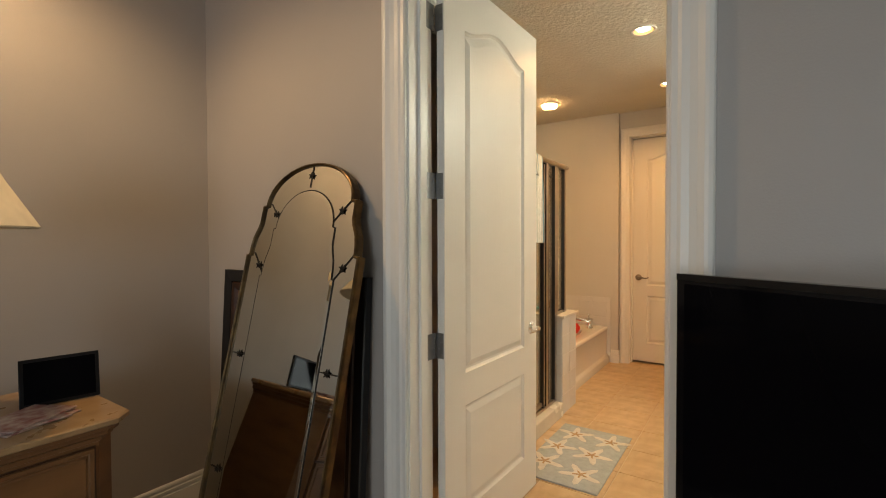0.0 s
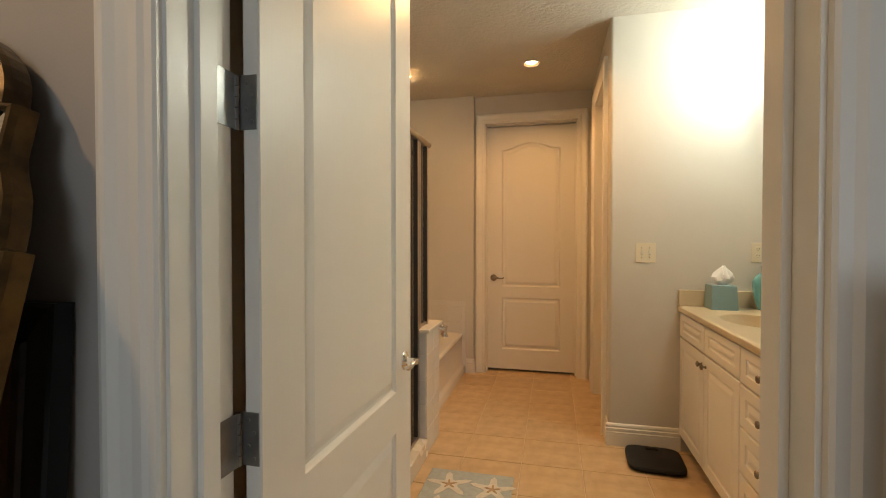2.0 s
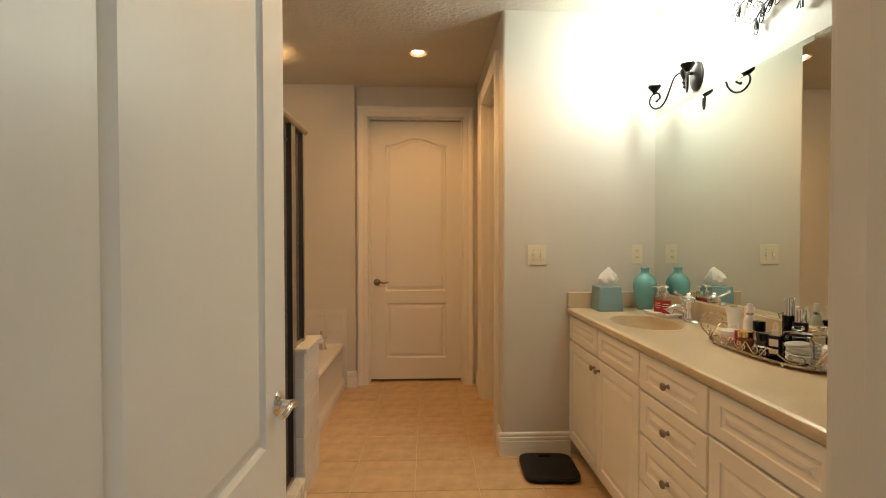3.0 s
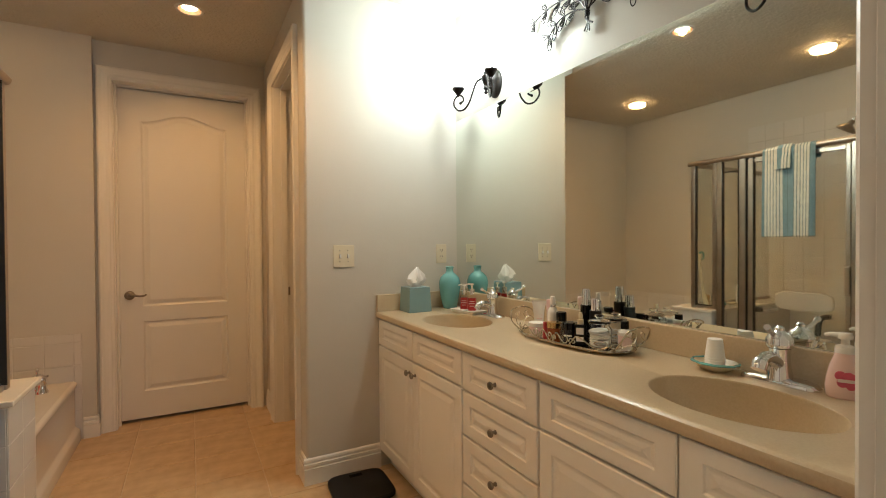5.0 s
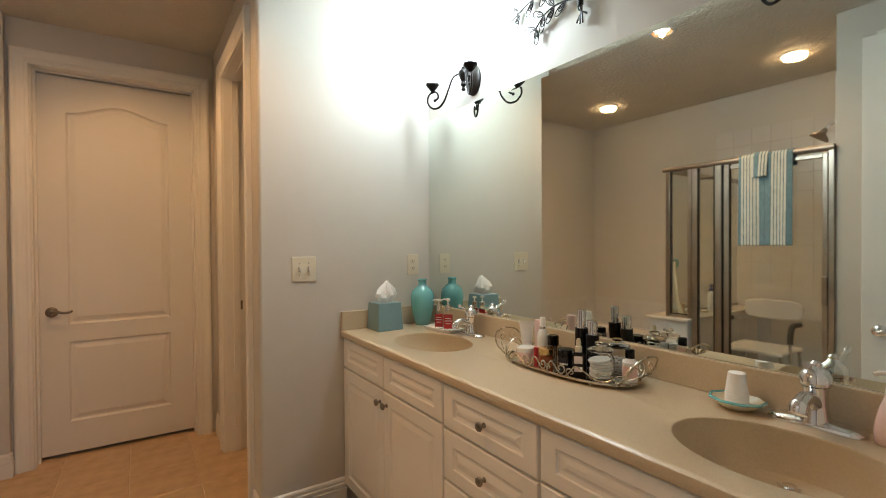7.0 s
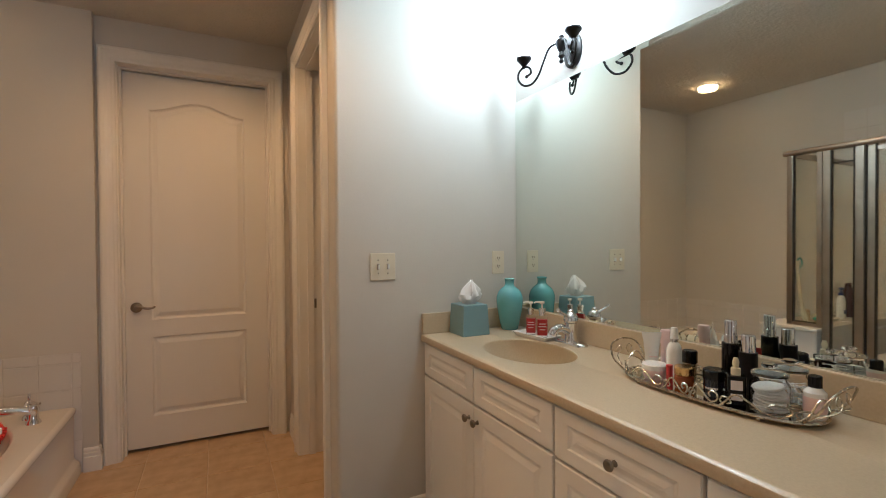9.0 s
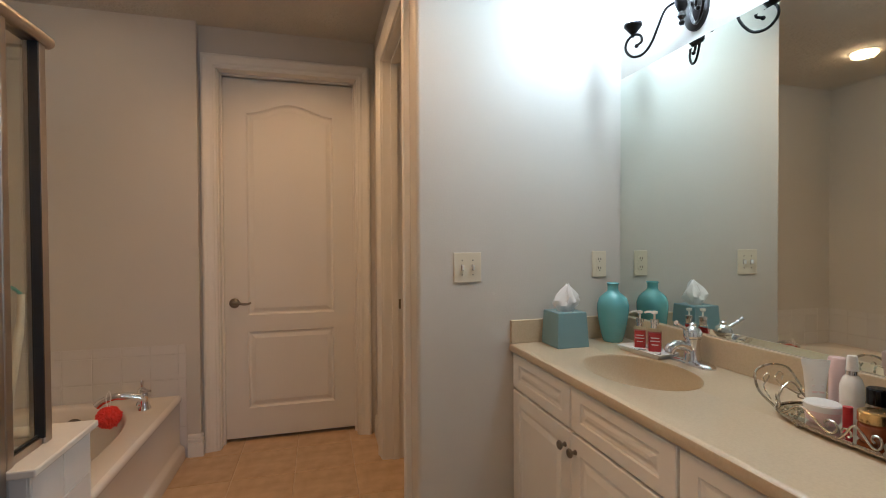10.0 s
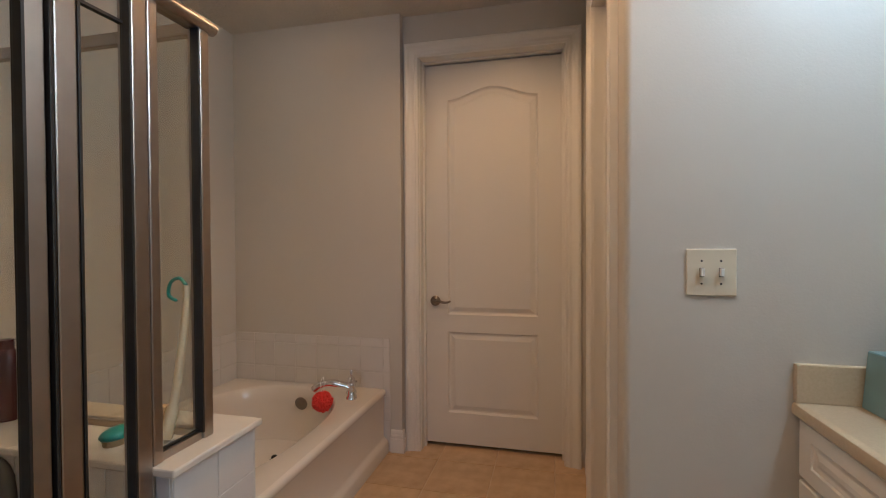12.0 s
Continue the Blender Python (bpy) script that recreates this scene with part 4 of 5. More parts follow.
def faucet(m):
    th = thing("faucet", m, "polished chrome single-handle basin faucet", "faucet", "vanity faucets")
    bm = B()
    loops = []
    for k, z in ((1.0, 0.0), (1.0, 0.005), (0.93, 0.011), (0.75, 0.015), (0.3, 0.018)):
        loop = []
        for i in range(40):
            a = 2 * math.pi * i / 40
            c, s = math.cos(a), math.sin(a)
            loop.append((0.027 * k * c, (0.056 if s > 0 else -0.055) * (1 if abs(s) > 1e-6 else 0) * k + 0.028 * k * s, z))
        loops.append(loop)
    rings(bm, loops, True, True, True)
    part("base_plate", bm, "chrome", th, "", True)
    bm = B()
    lathe(bm, [(0.029, 0.010), (0.0255, 0.024), (0.0225, 0.044), (0.0215, 0.064), (0.0225, 0.078), (0.0245, 0.084), (0.0, 0.085)], 28)
    part("body", bm, "chrome", th, "", True)
    bm = tube(B(), smooth_path([(0.0, 0, 0.042), (-0.03, 0, 0.060), (-0.058, 0, 0.068), (-0.082, 0, 0.060), (-0.092, 0, 0.044)]),
              [0.0165 - 0.0035 * i / 24 + (0.003 if i > 17 else 0) for i in range(25)], 16)
    part("spout", bm, "chrome", th, "", True)
    bm = B()
    lathe(bm, [(0, 0.0), (0.027, 0.0), (0.0295, 0.005), (0.0285, 0.010), (0.0275, 0.020), (0.022, 0.030), (0.013, 0.036), (0.010, 0.040), (0.011, 0.045), (0.006, 0.050), (0, 0.0505)], 28, (0.0, 0, 0.086))
    tube(bm, smooth_path([(-0.012, 0, 0.110), (-0.035, -0.003, 0.120), (-0.058, -0.006, 0.132), (-0.072, -0.008, 0.141)]), [0.0065] * 8 + [0.0055] * 6 + [0.0075] * 5, 10)
    part("handle", bm, "chrome", th, "chrome lever handle with a domed cap", True)
    return th


first = faucet(pose(1.200, SINKS[0] + 0.010, COUNTER) @ Matrix.Scale(1.08, 4))
copy_thing(first, pose(1.208, SINKS[1] + 0.015, COUNTER) @ Matrix.Scale(1.08, 4))


# ---- wall fittings ----
def plate(name, m, w, h, label, category):
    th = thing(name, m, label, category)
    part("cover", box(B(), (-w / 2, -0.006, -h / 2), (w / 2, 0, h / 2), 0.0025), "ivory", th)
    return th


sw = plate("light_switch", pose(0.534, SWITCH_Y, 1.234), 0.120, 0.124, "ivory double toggle light switch", "light switch")
for sx in (-0.023, 0.023):
    part("slot", box(B(), (sx - 0.0052, -0.0068, -0.0118), (sx + 0.0052, -0.006, 0.0118), 0.0003), "slot", sw)
    bm = box(B(), (sx - 0.0046, -0.019, -0.010), (sx + 0.0046, -0.0068, 0.011), 0.002)
    part("toggle", bm, "porcelain", sw, "white toggle")
    for sz in (-0.03, 0.03):
        bm = B()
        lathe(bm, [(0, 0), (0.003, 0), (0.0025, 0.001), (0, 0.001)], 10)
        bmesh.ops.transform(bm, matrix=pose(sx, -0.006, sz, 90), verts=bm.verts)
        part("screw", bm, "slot", sw)
so = plate("power_outlet", pose(1.156, SWITCH_Y, 1.238), 0.072, 0.117, "ivory duplex power outlet", "outlet")
for sz in (-0.020, 0.020):
    bm = B()
    lathe(bm, [(0, 0), (0.0165, 0), (0.016, 0.002), (0, 0.002)], 20)
    bmesh.ops.transform(bm, matrix=pose(0, -0.006, sz, 90), verts=bm.verts)
    face = part("socket", bm, "ivory", so, "", True)
    for sx, h in ((-0.006, 0.010), (0.006, 0.0085)):
        part("slot", box(B(), (sx - 0.0016, -0.0086, sz - h / 2 + 0.003), (sx + 0.0016, -0.008, sz + h / 2 + 0.003)), "slot", face)
    part("slot", box(B(), (-0.002, -0.0086, sz - 0.010), (0.002, -0.008, sz - 0.006)), "slot", face)


def sconce(m, bright, label):
    th = thing("wall_sconce", m, label, "wall lamp", "vanity sconces")
    bm = B()
    lathe(bm, [(0, 0), (0.056, 0), (0.055, 0.008), (0.046, 0.016), (0.030, 0.021), (0.012, 0.024), (0, 0.024)], 32)
    bmesh.ops.transform(bm, matrix=pose(0, 0, 0, 90) @ Matrix.Diagonal((1.0, 1.38, 1.15, 1)), verts=bm.verts)
    part("backplate", bm, "bronze", th, "oval dark bronze wall plate", True)
    bm = B()
    lathe(bm, [(0, -0.078), (0.007, -0.076), (0.011, -0.068), (0.006, -0.058), (0.015, -0.046), (0.010, -0.030), (0.017, -0.016), (0.024, 0.002), (0.024, 0.020), (0.014, 0.028), (0.010, 0.034), (0.012, 0.040), (0, 0.046)], 20, (0, -0.068, 0.012))
    tube(bm, [(0, -0.02, 0.015), (0, -0.068, 0.015)], 0.009, 10)
    part("stem", bm, "iron", th, "turned iron stem", True)
    for side in (-1, 1):
        d = Vector((side * 0.90, -0.44, 0)).normalized()
        o = Vector((0, -0.068, -0.012))
        q = [(0.0, 0.034), (0.03, 0.036), (0.06, 0.022), (0.085, -0.03), (0.108, -0.08), (0.140, -0.112), (0.180, -0.112), (0.208, -0.082), (0.206, -0.048), (0.180, -0.028), (0.152, -0.038), (0.146, -0.062), (0.163, -0.072)]
        bm = tube(B(), smooth_path([o + d * s + Vector((0, 0, z)) for s, z in q]), 0.0050, 8)
        bmesh.ops.create_icosphere(bm, subdivisions=2, radius=0.008, matrix=Matrix.Translation(o + d * 0.166 + Vector((0, 0, -0.074))))
        part("arm", bm, "iron", th, "scrolled iron arm", True)
        c = o + d * 0.180
        bm = B()
        lathe(bm, [(0, -0.036), (0.005, -0.036), (0.006, -0.028), (0.013, -0.020), (0.027, -0.002), (0.0335, 0.006), (0.0335, 0.013), (0.020, 0.014), (0.016, 0.008), (0, 0.008)], 24, tuple(c))
        part("cup", bm, "iron", th, "iron candle cup", True)
        bm = B()
        lathe(bm, [(0, 0.009), (0.013, 0.009), (0.020, 0.020), (0.027, 0.050), (0.028, 0.100), (0.024, 0.150), (0.023, 0.195), (0.020, 0.198), (0, 0.198)], 24, tuple(c))
        part("glass_shade", bm, "bulb" if bright else "frosted", th, "glowing tall frosted glass shade" if bright else "tall frosted glass shade", True)
    return th


sconce(pose(EAST, SCONCES[0], 2.180, 0, 0, -90), True, "black iron two-arm wall sconce with scrolled arms, lit")
sconce(pose(EAST, SCONCES[1], 2.180, 0, 0, -90), False, "black iron two-arm wall sconce with scrolled arms, switched off")

# metal branch ornament between the sconces
th = thing("metal_wall_ornament", pose(EAST - 0.004, 3.092, 2.272, 0, 0, -90), "black metal leafy branch wall ornament", "wall decor")
STEMS = []
for side in (-1, 1):
    STEMS += [[(0, 0), (side * 0.05, 0.07), (side * 0.14, 0.115), (side * 0.27, 0.115), (side * 0.40, 0.075)],
              [(0, 0.01), (side * 0.08, 0.035), (side * 0.17, 0.03), (side * 0.24, -0.02)],
              [(0, 0.01), (side * 0.03, 0.12), (side * 0.10, 0.20), (side * 0.20, 0.25), (side * 0.31, 0.24)]]
STEMS += [[(0, 0), (0.004, -0.035), (-0.02, -0.075)], [(0, 0), (0.008, -0.04), (0.012, -0.085)], [(0, 0), (-0.004, -0.03), (0.035, -0.06)], [(0, 0), (0, -0.04), (-0.004, -0.082)], [(0, 0), (0, 0.14), (0, 0.30)]]
for k, s in enumerate(STEMS):
    pts = smooth_path([(x, -0.012 - 0.004 * (k % 3), z) for x, z in s])
    part("stem", tube(B(), pts, 0.0036, 6), "iron", th)
    if len(s) > 3:
        for j in range(5, len(pts), 4):
            p, d = pts[j], (pts[j] - pts[j - 1]).normalized()
            for up in (-1, 1):
                if (j + up) % 8 == 1 and j < len(pts) - 4:
                    continue
                a = math.atan2(d.z, d.x) + up * 0.85
                e, f = Vector((math.cos(a), 0, math.sin(a))), Vector((-math.sin(a), 0, math.cos(a)))
                L = 0.062
                loop = []
                for i in range(20):
                    u = 2 * math.pi * i / 20
                    loop.append(p + e * (L * 0.5 * (1 - math.cos(u)) + 0.008) + f * (0.0145 * math.sin(u) * (0.6 + 0.4 * math.sin(u / 2))))
                bm = tube(B(), loop, 0.0023, 5, True)
                root = p + e * 0.008
                tube(bm, [root + (q - root) * 0.62 for q in loop], 0.0026, 5, True)
                tube(bm, [p, p + e * (L * 0.6)], 0.0026, 5)
                part("leaf", bm, "iron", th)
bm = B()
for i in range(3):
    tube(bm, [Vector((0.009 * math.cos(2 * math.pi * q / 12), -0.014 + 0.009 * math.sin(2 * math.pi * q / 12), -0.012 + 0.007 * i)) for q in range(12)], 0.003, 6, True)
part("binding", bm, "iron", th, "wire binding")

# ---- things on the counter ----
Z = COUNTER
th = thing("tissue_box", pose(0.932, 4.117, Z), "blue-grey lacquered tissue box cover with a white tissue", "tissue box")
bm = B()
rings(bm, [[(x * k, y * k, z) for x, y in ((-1, -1), (1, -1), (1, 1), (-1, 1))] for k, z in ((0.069, 0), (0.0705, 0.003), (0.0635, 0.139), (0.0615, 0.142))], True, True, False)
rings(bm, [[(x * k, y * k, z) for x, y in ((-1, -1), (1, -1), (1, 1), (-1, 1))] for k, z in ((0.0615, 0.142), (0.028, 0.142), (0.028, 0.12))], True, False, True)
part("cover", bm, "blue_box", th)
bm = B()
loops = []
for r, (k, z) in enumerate([(0.012, 0.12), (0.024, 0.142), (0.037, 0.160), (0.044, 0.182), (0.037, 0.206), (0.021, 0.232), (0.006, 0.251)]):
    loops.append([((k * (1 + 0.34 * math.sin(5 * a + 0.6 * r) + 0.16 * math.sin(11 * a))) * math.cos(a) * 1.15 + 0.006 * r * 0.4, k * 0.62 * (1 + 0.3 * math.sin(4 * a + 2 * r)) * math.sin(a), z + 0.006 * math.sin(3 * a + r)) for a in (2 * math.pi * i / 40 for i in range(40))])
rings(bm, loops, True, False, True)
part("tissue", bm, "tissue", th, "white folded tissue", True)

th = thing("vase", pose(1.165, 4.118, Z) @ Matrix.Scale(1.09, 4), "glossy turquoise ceramic bottle vase", "vase")
bm = B()
lathe(bm, [(0, 0), (0.034, 0), (0.038, 0.004), (0.045, 0.03), (0.055, 0.08), (0.0605, 0.125), (0.060, 0.148), (0.052, 0.172), (0.036, 0.188), (0.024, 0.197), (0.0205, 0.206), (0.0205, 0.222), (0.0245, 0.230), (0.0225, 0.232), (0.017, 0.226), (0.016, 0.20), (0, 0.19)], 40)
part("body", bm, "turquoise", th, "", True)

th = thing("soap_tray", pose(1.152, 3.888, Z, 0, 0, 8), "white rectangular porcelain tray holding two soap bottles", "tray")
bm = B()
rings(bm, [[(x * a, y * b, z) for x, y in ((-1, -1), (1, -1), (1, 1), (-1, 1))] for a, b, z in ((0.040, 0.085, 0), (0.052, 0.103, 0.020), (0.049, 0.100, 0.021), (0.038, 0.083, 0.006))], True, True, True)
part("dish", bm, "porcelain", th)


def pump_bottle(m, w, d, h, mat, label, label_mat, pump_mat="porcelain", collar="chrome", big=False):
    th = thing("pump_bottle", m, label, "soap bottle")
    bm = B()
    box(bm, (-w, -d, 0), (w, d, h), 0.006)
    part("bottle", bm, mat, th, "", True)
    part("label", box(B(), (-w * 0.86, -d - 0.0008, h * 0.12), (w * 0.86, d + 0.0008, h * 0.82)), label_mat, th, "red printed label")
    for k, wd in ((0.62, 0.6), (0.50, 0.72), (0.36, 0.5)):
        part("print", box(B(), (-w * wd, -d - 0.0014, h * k), (w * wd, -d - 0.0008, h * (k + 0.035))), "pale_bar", th)
    bm = B()
    lathe(bm, [(0, h), (0.012, h), (0.012, h + 0.014), (0.0135, h + 0.015), (0.0135, h + 0.028), (0.006, h + 0.030), (0, h + 0.030)], 20)
    part("collar", bm, collar, th, "silver pump collar", True)
    bm = B()
    lathe(bm, [(0, h + 0.028), (0.0035, h + 0.028), (0.0035, h + 0.045), (0.010, h + 0.048), (0.010, h + 0.056), (0, h + 0.058)], 16)
    tube(bm, [(0, 0, h + 0.053), (-0.022, 0, h + 0.053), (-0.031, 0, h + 0.049)], 0.0035, 8)
    part("pump", bm, pump_mat, th, "white pump head", True)
    return th


a = pump_bottle(pose(1.150, 3.925, Z + 0.007, 0, 0, -40) @ Matrix.Scale(1.06, 4), 0.021, 0.013, 0.088, "jar_glass", "clear soap bottle with a red label and white pump", "red_label")
copy_thing(a, pose(1.155, 3.850, Z + 0.007, 0, 0, -36) @ Matrix.Scale(1.06, 4))

# wire vanity tray
th = thing("vanity_tray", pose(1.105, 3.035, Z, 0, 0, 2), "oval mirrored vanity tray with scrolled champagne wire rail", "tray")
RX, RY = 0.112, 0.268


def oval(k, z, n=64, power=2.6):
    out = []
    for i in range(n):
        a = 2 * math.pi * i / n
        c, s = math.cos(a), math.sin(a)
        r = k / ((abs(c) / RX) ** power + (abs(s) / RY) ** power) ** (1 / power)
        out.append((r * c, r * s, z))
    return out


bm = B()
rings(bm, [oval(0.97, 0.008), oval(1.0, 0.008), oval(1.015, 0.012), oval(1.0, 0.017), oval(0.97, 0.0165)], True)
part("rim", bm, "silver_wire", th, "champagne metal rim", True)
bm = B()
rings(bm, [oval(0.98, 0.009), oval(0.98, 0.0145)], True, True, True)
part("mirror_base", bm, "mirror", th, "mirrored base")
for fx, fy in ((-0.094, -0.17), (0.094, -0.17), (-0.094, 0.17), (0.094, 0.17)):
    bm = B()
    bmesh.ops.create_icosphere(bm, subdivisions=2, radius=0.0055, matrix=Matrix.Translation((fx, fy, 0.0054)))
    part("foot", bm, "silver_wire", th, "", True)
rim_pts = oval(1.0, 0.0, 64)


def on_rim(s):
    i = int(math.floor(s)) % 64
    t = s - math.floor(s)
    a, b = Vector(rim_pts[i]), Vector(rim_pts[(i + 1) % 64])
    return a.lerp(b, t)


for k in range(10):
    s0 = k * 6.4 + 0.4
    high = 0.066 if k % 5 in (2,) else 0.052
    q = [(0.0, 0.016), (0.8, 0.030), (1.9, high), (3.2, high * 0.82), (4.3, 0.026), (5.3, 0.020), (6.1, 0.030), (5.9, 0.044), (5.0, 0.046), (4.6, 0.038), (5.0, 0.032)]
    part("scroll", tube(B(), smooth_path([on_rim(s0 + s) + Vector((0, 0, z)) for s, z in q], 5), 0.0026, 6), "silver_wire", th)
    q = [(0.6, 0.018), (0.1, 0.030), (0.5, 0.040), (1.3, 0.038), (1.5, 0.029), (1.0, 0.025)]
    part("scroll", tube(B(), smooth_path([on_rim(s0 + s) * 0.985 + Vector((0, 0, z)) for s, z in q], 5), 0.0022, 6), "silver_wire", th)
for end in (-1, 1):
    q = [(-0.06, 0.25, 0.018), (-0.072, 0.282, 0.05), (-0.06, 0.302, 0.088), (-0.02, 0.308, 0.102), (0.02, 0.308, 0.102), (0.06, 0.302, 0.088), (0.072, 0.282, 0.05), (0.06, 0.25, 0.018)]
    part("handle", tube(B(), smooth_path([(x, end * y, z) for x, y, z in q]), 0.0032, 8), "silver_wire", th, "looped wire handle")
    for sx in (-1, 1):
        q = [(sx * 0.05, end * 0.268, 0.03), (sx * 0.03, end * 0.302, 0.05), (sx * 0.012, end * 0.302, 0.07), (sx * 0.02, end * 0.298, 0.085), (sx * 0.035, end * 0.30, 0.075), (sx * 0.03, end * 0.30, 0.062)]
        part("scroll", tube(B(), smooth_path(q), 0.0019, 6), "silver_wire", th)

TZ = Z + 0.0148


def turned(name, x, y, z, sections, label, category, n=28):
    """A small round thing of stacked turned parts: (part name, profile, material, label)."""
    th = thing(name, pose(x, y, z), label, category)
    for pname, profile, mat, plabel in sections:
        bm = B()
        lathe(bm, profile, n)
        part(pname, bm, mat, th, plabel, True)
    return th


turned("cream_jar", 1.048, 3.178, TZ, [("jar", [(0, 0), (0.024, 0), (0.031, 0.008), (0.034, 0.028), (0.034, 0.032), (0, 0.032)], "pink_soft", "pale pink bowl"),
       ("lid", [(0, 0.032), (0.036, 0.032), (0.036, 0.045), (0.033, 0.048), (0, 0.048)], "porcelain", "white screw lid")], "pale pink cream jar with a white lid", "jar")
th = thing("cosmetic_tube", pose(1.112, 3.240, TZ, 0, 0, -34), "white and pale pink squeeze tube standing on its cap", "tube")
bm = B()
rings(bm, [[(a * math.cos(2 * math.pi * i / 24), b * math.sin(2 * math.pi * i / 24), z) for i in range(24)] for a, b, z in ((0.019, 0.018, 0.018), (0.021, 0.017, 0.05), (0.026, 0.010, 0.10), (0.030, 0.002, 0.118), (0.030, 0.0015, 0.126))], True, True, True)
body = part("body", bm, "porcelain", th, "", True)
bm = B()
lathe(bm, [(0, 0), (0.017, 0), (0.017, 0.018), (0, 0.018)], 20)
part("cap", bm, "pink_soft", th, "pink cap", True)
for k in range(3):
    part("print", box(B(), (-0.012, -0.0168 + 0.0025 * k, 0.048 + 0.014 * k), (0.012, -0.0155 + 0.0025 * k, 0.052 + 0.014 * k)), "pale_bar" if k else "pink_soft", body)
turned("pump_bottle", 1.172, 3.232, TZ, [("bottle", [(0, 0), (0.017, 0), (0.017, 0.085), (0, 0.085)], "pink", "rose bottle"), ("cap", [(0, 0.085), (0.0185, 0.085), (0.0185, 0.125), (0.016, 0.129), (0, 0.129)], "pink_soft", "pale pink cap")], "rose-pink cosmetic bottle with a pale cap", "bottle")
turned("spray_bottle", 1.130, 3.172, TZ, [("bottle", [(0, 0), (0.022, 0), (0.023, 0.006), (0.023, 0.080), (0.018, 0.097), (0.011, 0.106), (0, 0.106)], "porcelain", ""), ("collar", [(0, 0.106), (0.0125, 0.106), (0.0125, 0.116), (0, 0.116)], "chrome", "silver collar"),
       ("cap", [(0, 0.116), (0.0118, 0.116), (0.0105, 0.143), (0.009, 0.150), (0, 0.150)], "white_plastic", "white spray cap")], "white spray bottle with a tapered cap", "bottle")
turned("lipstick", 1.048, 3.126, TZ, [("tube", [(0, 0), (0.009, 0), (0.009, 0.055), (0, 0.055)], "red_label", "")], "red lipstick tube standing on the tray", "lipstick")
turned("cream_jar", 1.048, 3.078, TZ, [("jar", [(0, 0), (0.022, 0), (0.026, 0.006), (0.026, 0.034), (0.02, 0.040), (0, 0.040)], "amber", "amber glass"),
       ("lid", [(0, 0.040), (0.0265, 0.040), (0.0265, 0.060), (0.024, 0.063), (0, 0.063)], "gold", "gold lid")], "amber glass cream jar with a gold lid", "jar")
turned("bottle", 1.128, 3.118, TZ, [("bottle", [(0, 0), (0.018, 0), (0.018, 0.055), (0, 0.055)], "silver_wire", ""), ("cap", [(0, 0.055), (0.021, 0.055), (0.021, 0.088), (0.018, 0.091), (0, 0.091)], "black_gloss", "black cap")], "small metallic bottle with a black cap", "bottle")
turned("cream_jar", 1.066, 3.000, TZ, [("jar", [(0, 0), (0.027, 0), (0.028, 0.006), (0.028, 0.045), (0, 0.045)], "navy", ""), ("band", [(0.0283, 0.020), (0.0286, 0.020), (0.0286, 0.026), (0.0283, 0.026)], "chrome", "silver band"),
       ("lid", [(0, 0.045), (0.0295, 0.045), (0.0295, 0.068), (0.026, 0.071), (0, 0.071)], "black_gloss", "black lid")], "dark navy cream jar with a silver band", "jar")
th = thing("serum_bottle", pose(1.050, 2.935, TZ, 0, 0, -50), "black square serum bottle with a cream dropper", "bottle")
part("bottle", box(B(), (-0.021, -0.021, 0), (0.021, 0.021, 0.075), 0.004), "black_gloss", th)
for z0, z1 in ((0.014, 0.030), (0.040, 0.064)):
    part("label", box(B(), (-0.014, -0.0216, z0), (0.012, -0.0209, z1)), "pale_bar", th, "pale printed label")
bm = B()
lathe(bm, [(0, 0.075), (0.011, 0.075), (0.011, 0.092), (0.0065, 0.094), (0.008, 0.108), (0.005, 0.118), (0, 0.119)], 20)
part("dropper", bm, "cream", th, "cream dropper", True)
turned("pump_bottle", 1.170, 3.022, TZ, [("bottle", [(0, 0), (0.022, 0), (0.0225, 0.004), (0.0225, 0.128), (0, 0.128)], "black_gloss", ""), ("collar", [(0, 0.128), (0.017, 0.128), (0.017, 0.150), (0.0155, 0.151), (0.0155, 0.190), (0.013, 0.193), (0, 0.193)], "chrome", "silver cap")], "tall black bottle with a silver cap", "bottle")
turned("bottle", 1.168, 2.972, TZ, [("bottle", [(0, 0), (0.022, 0), (0.0225, 0.004), (0.0225, 0.112), (0, 0.112)], "black_matte", ""), ("cap", [(0, 0.112), (0.0175, 0.112), (0.0175, 0.157), (0.015, 0.160), (0, 0.160)], "chrome", "silver cap")], "black bottle with a brushed silver cap", "bottle")


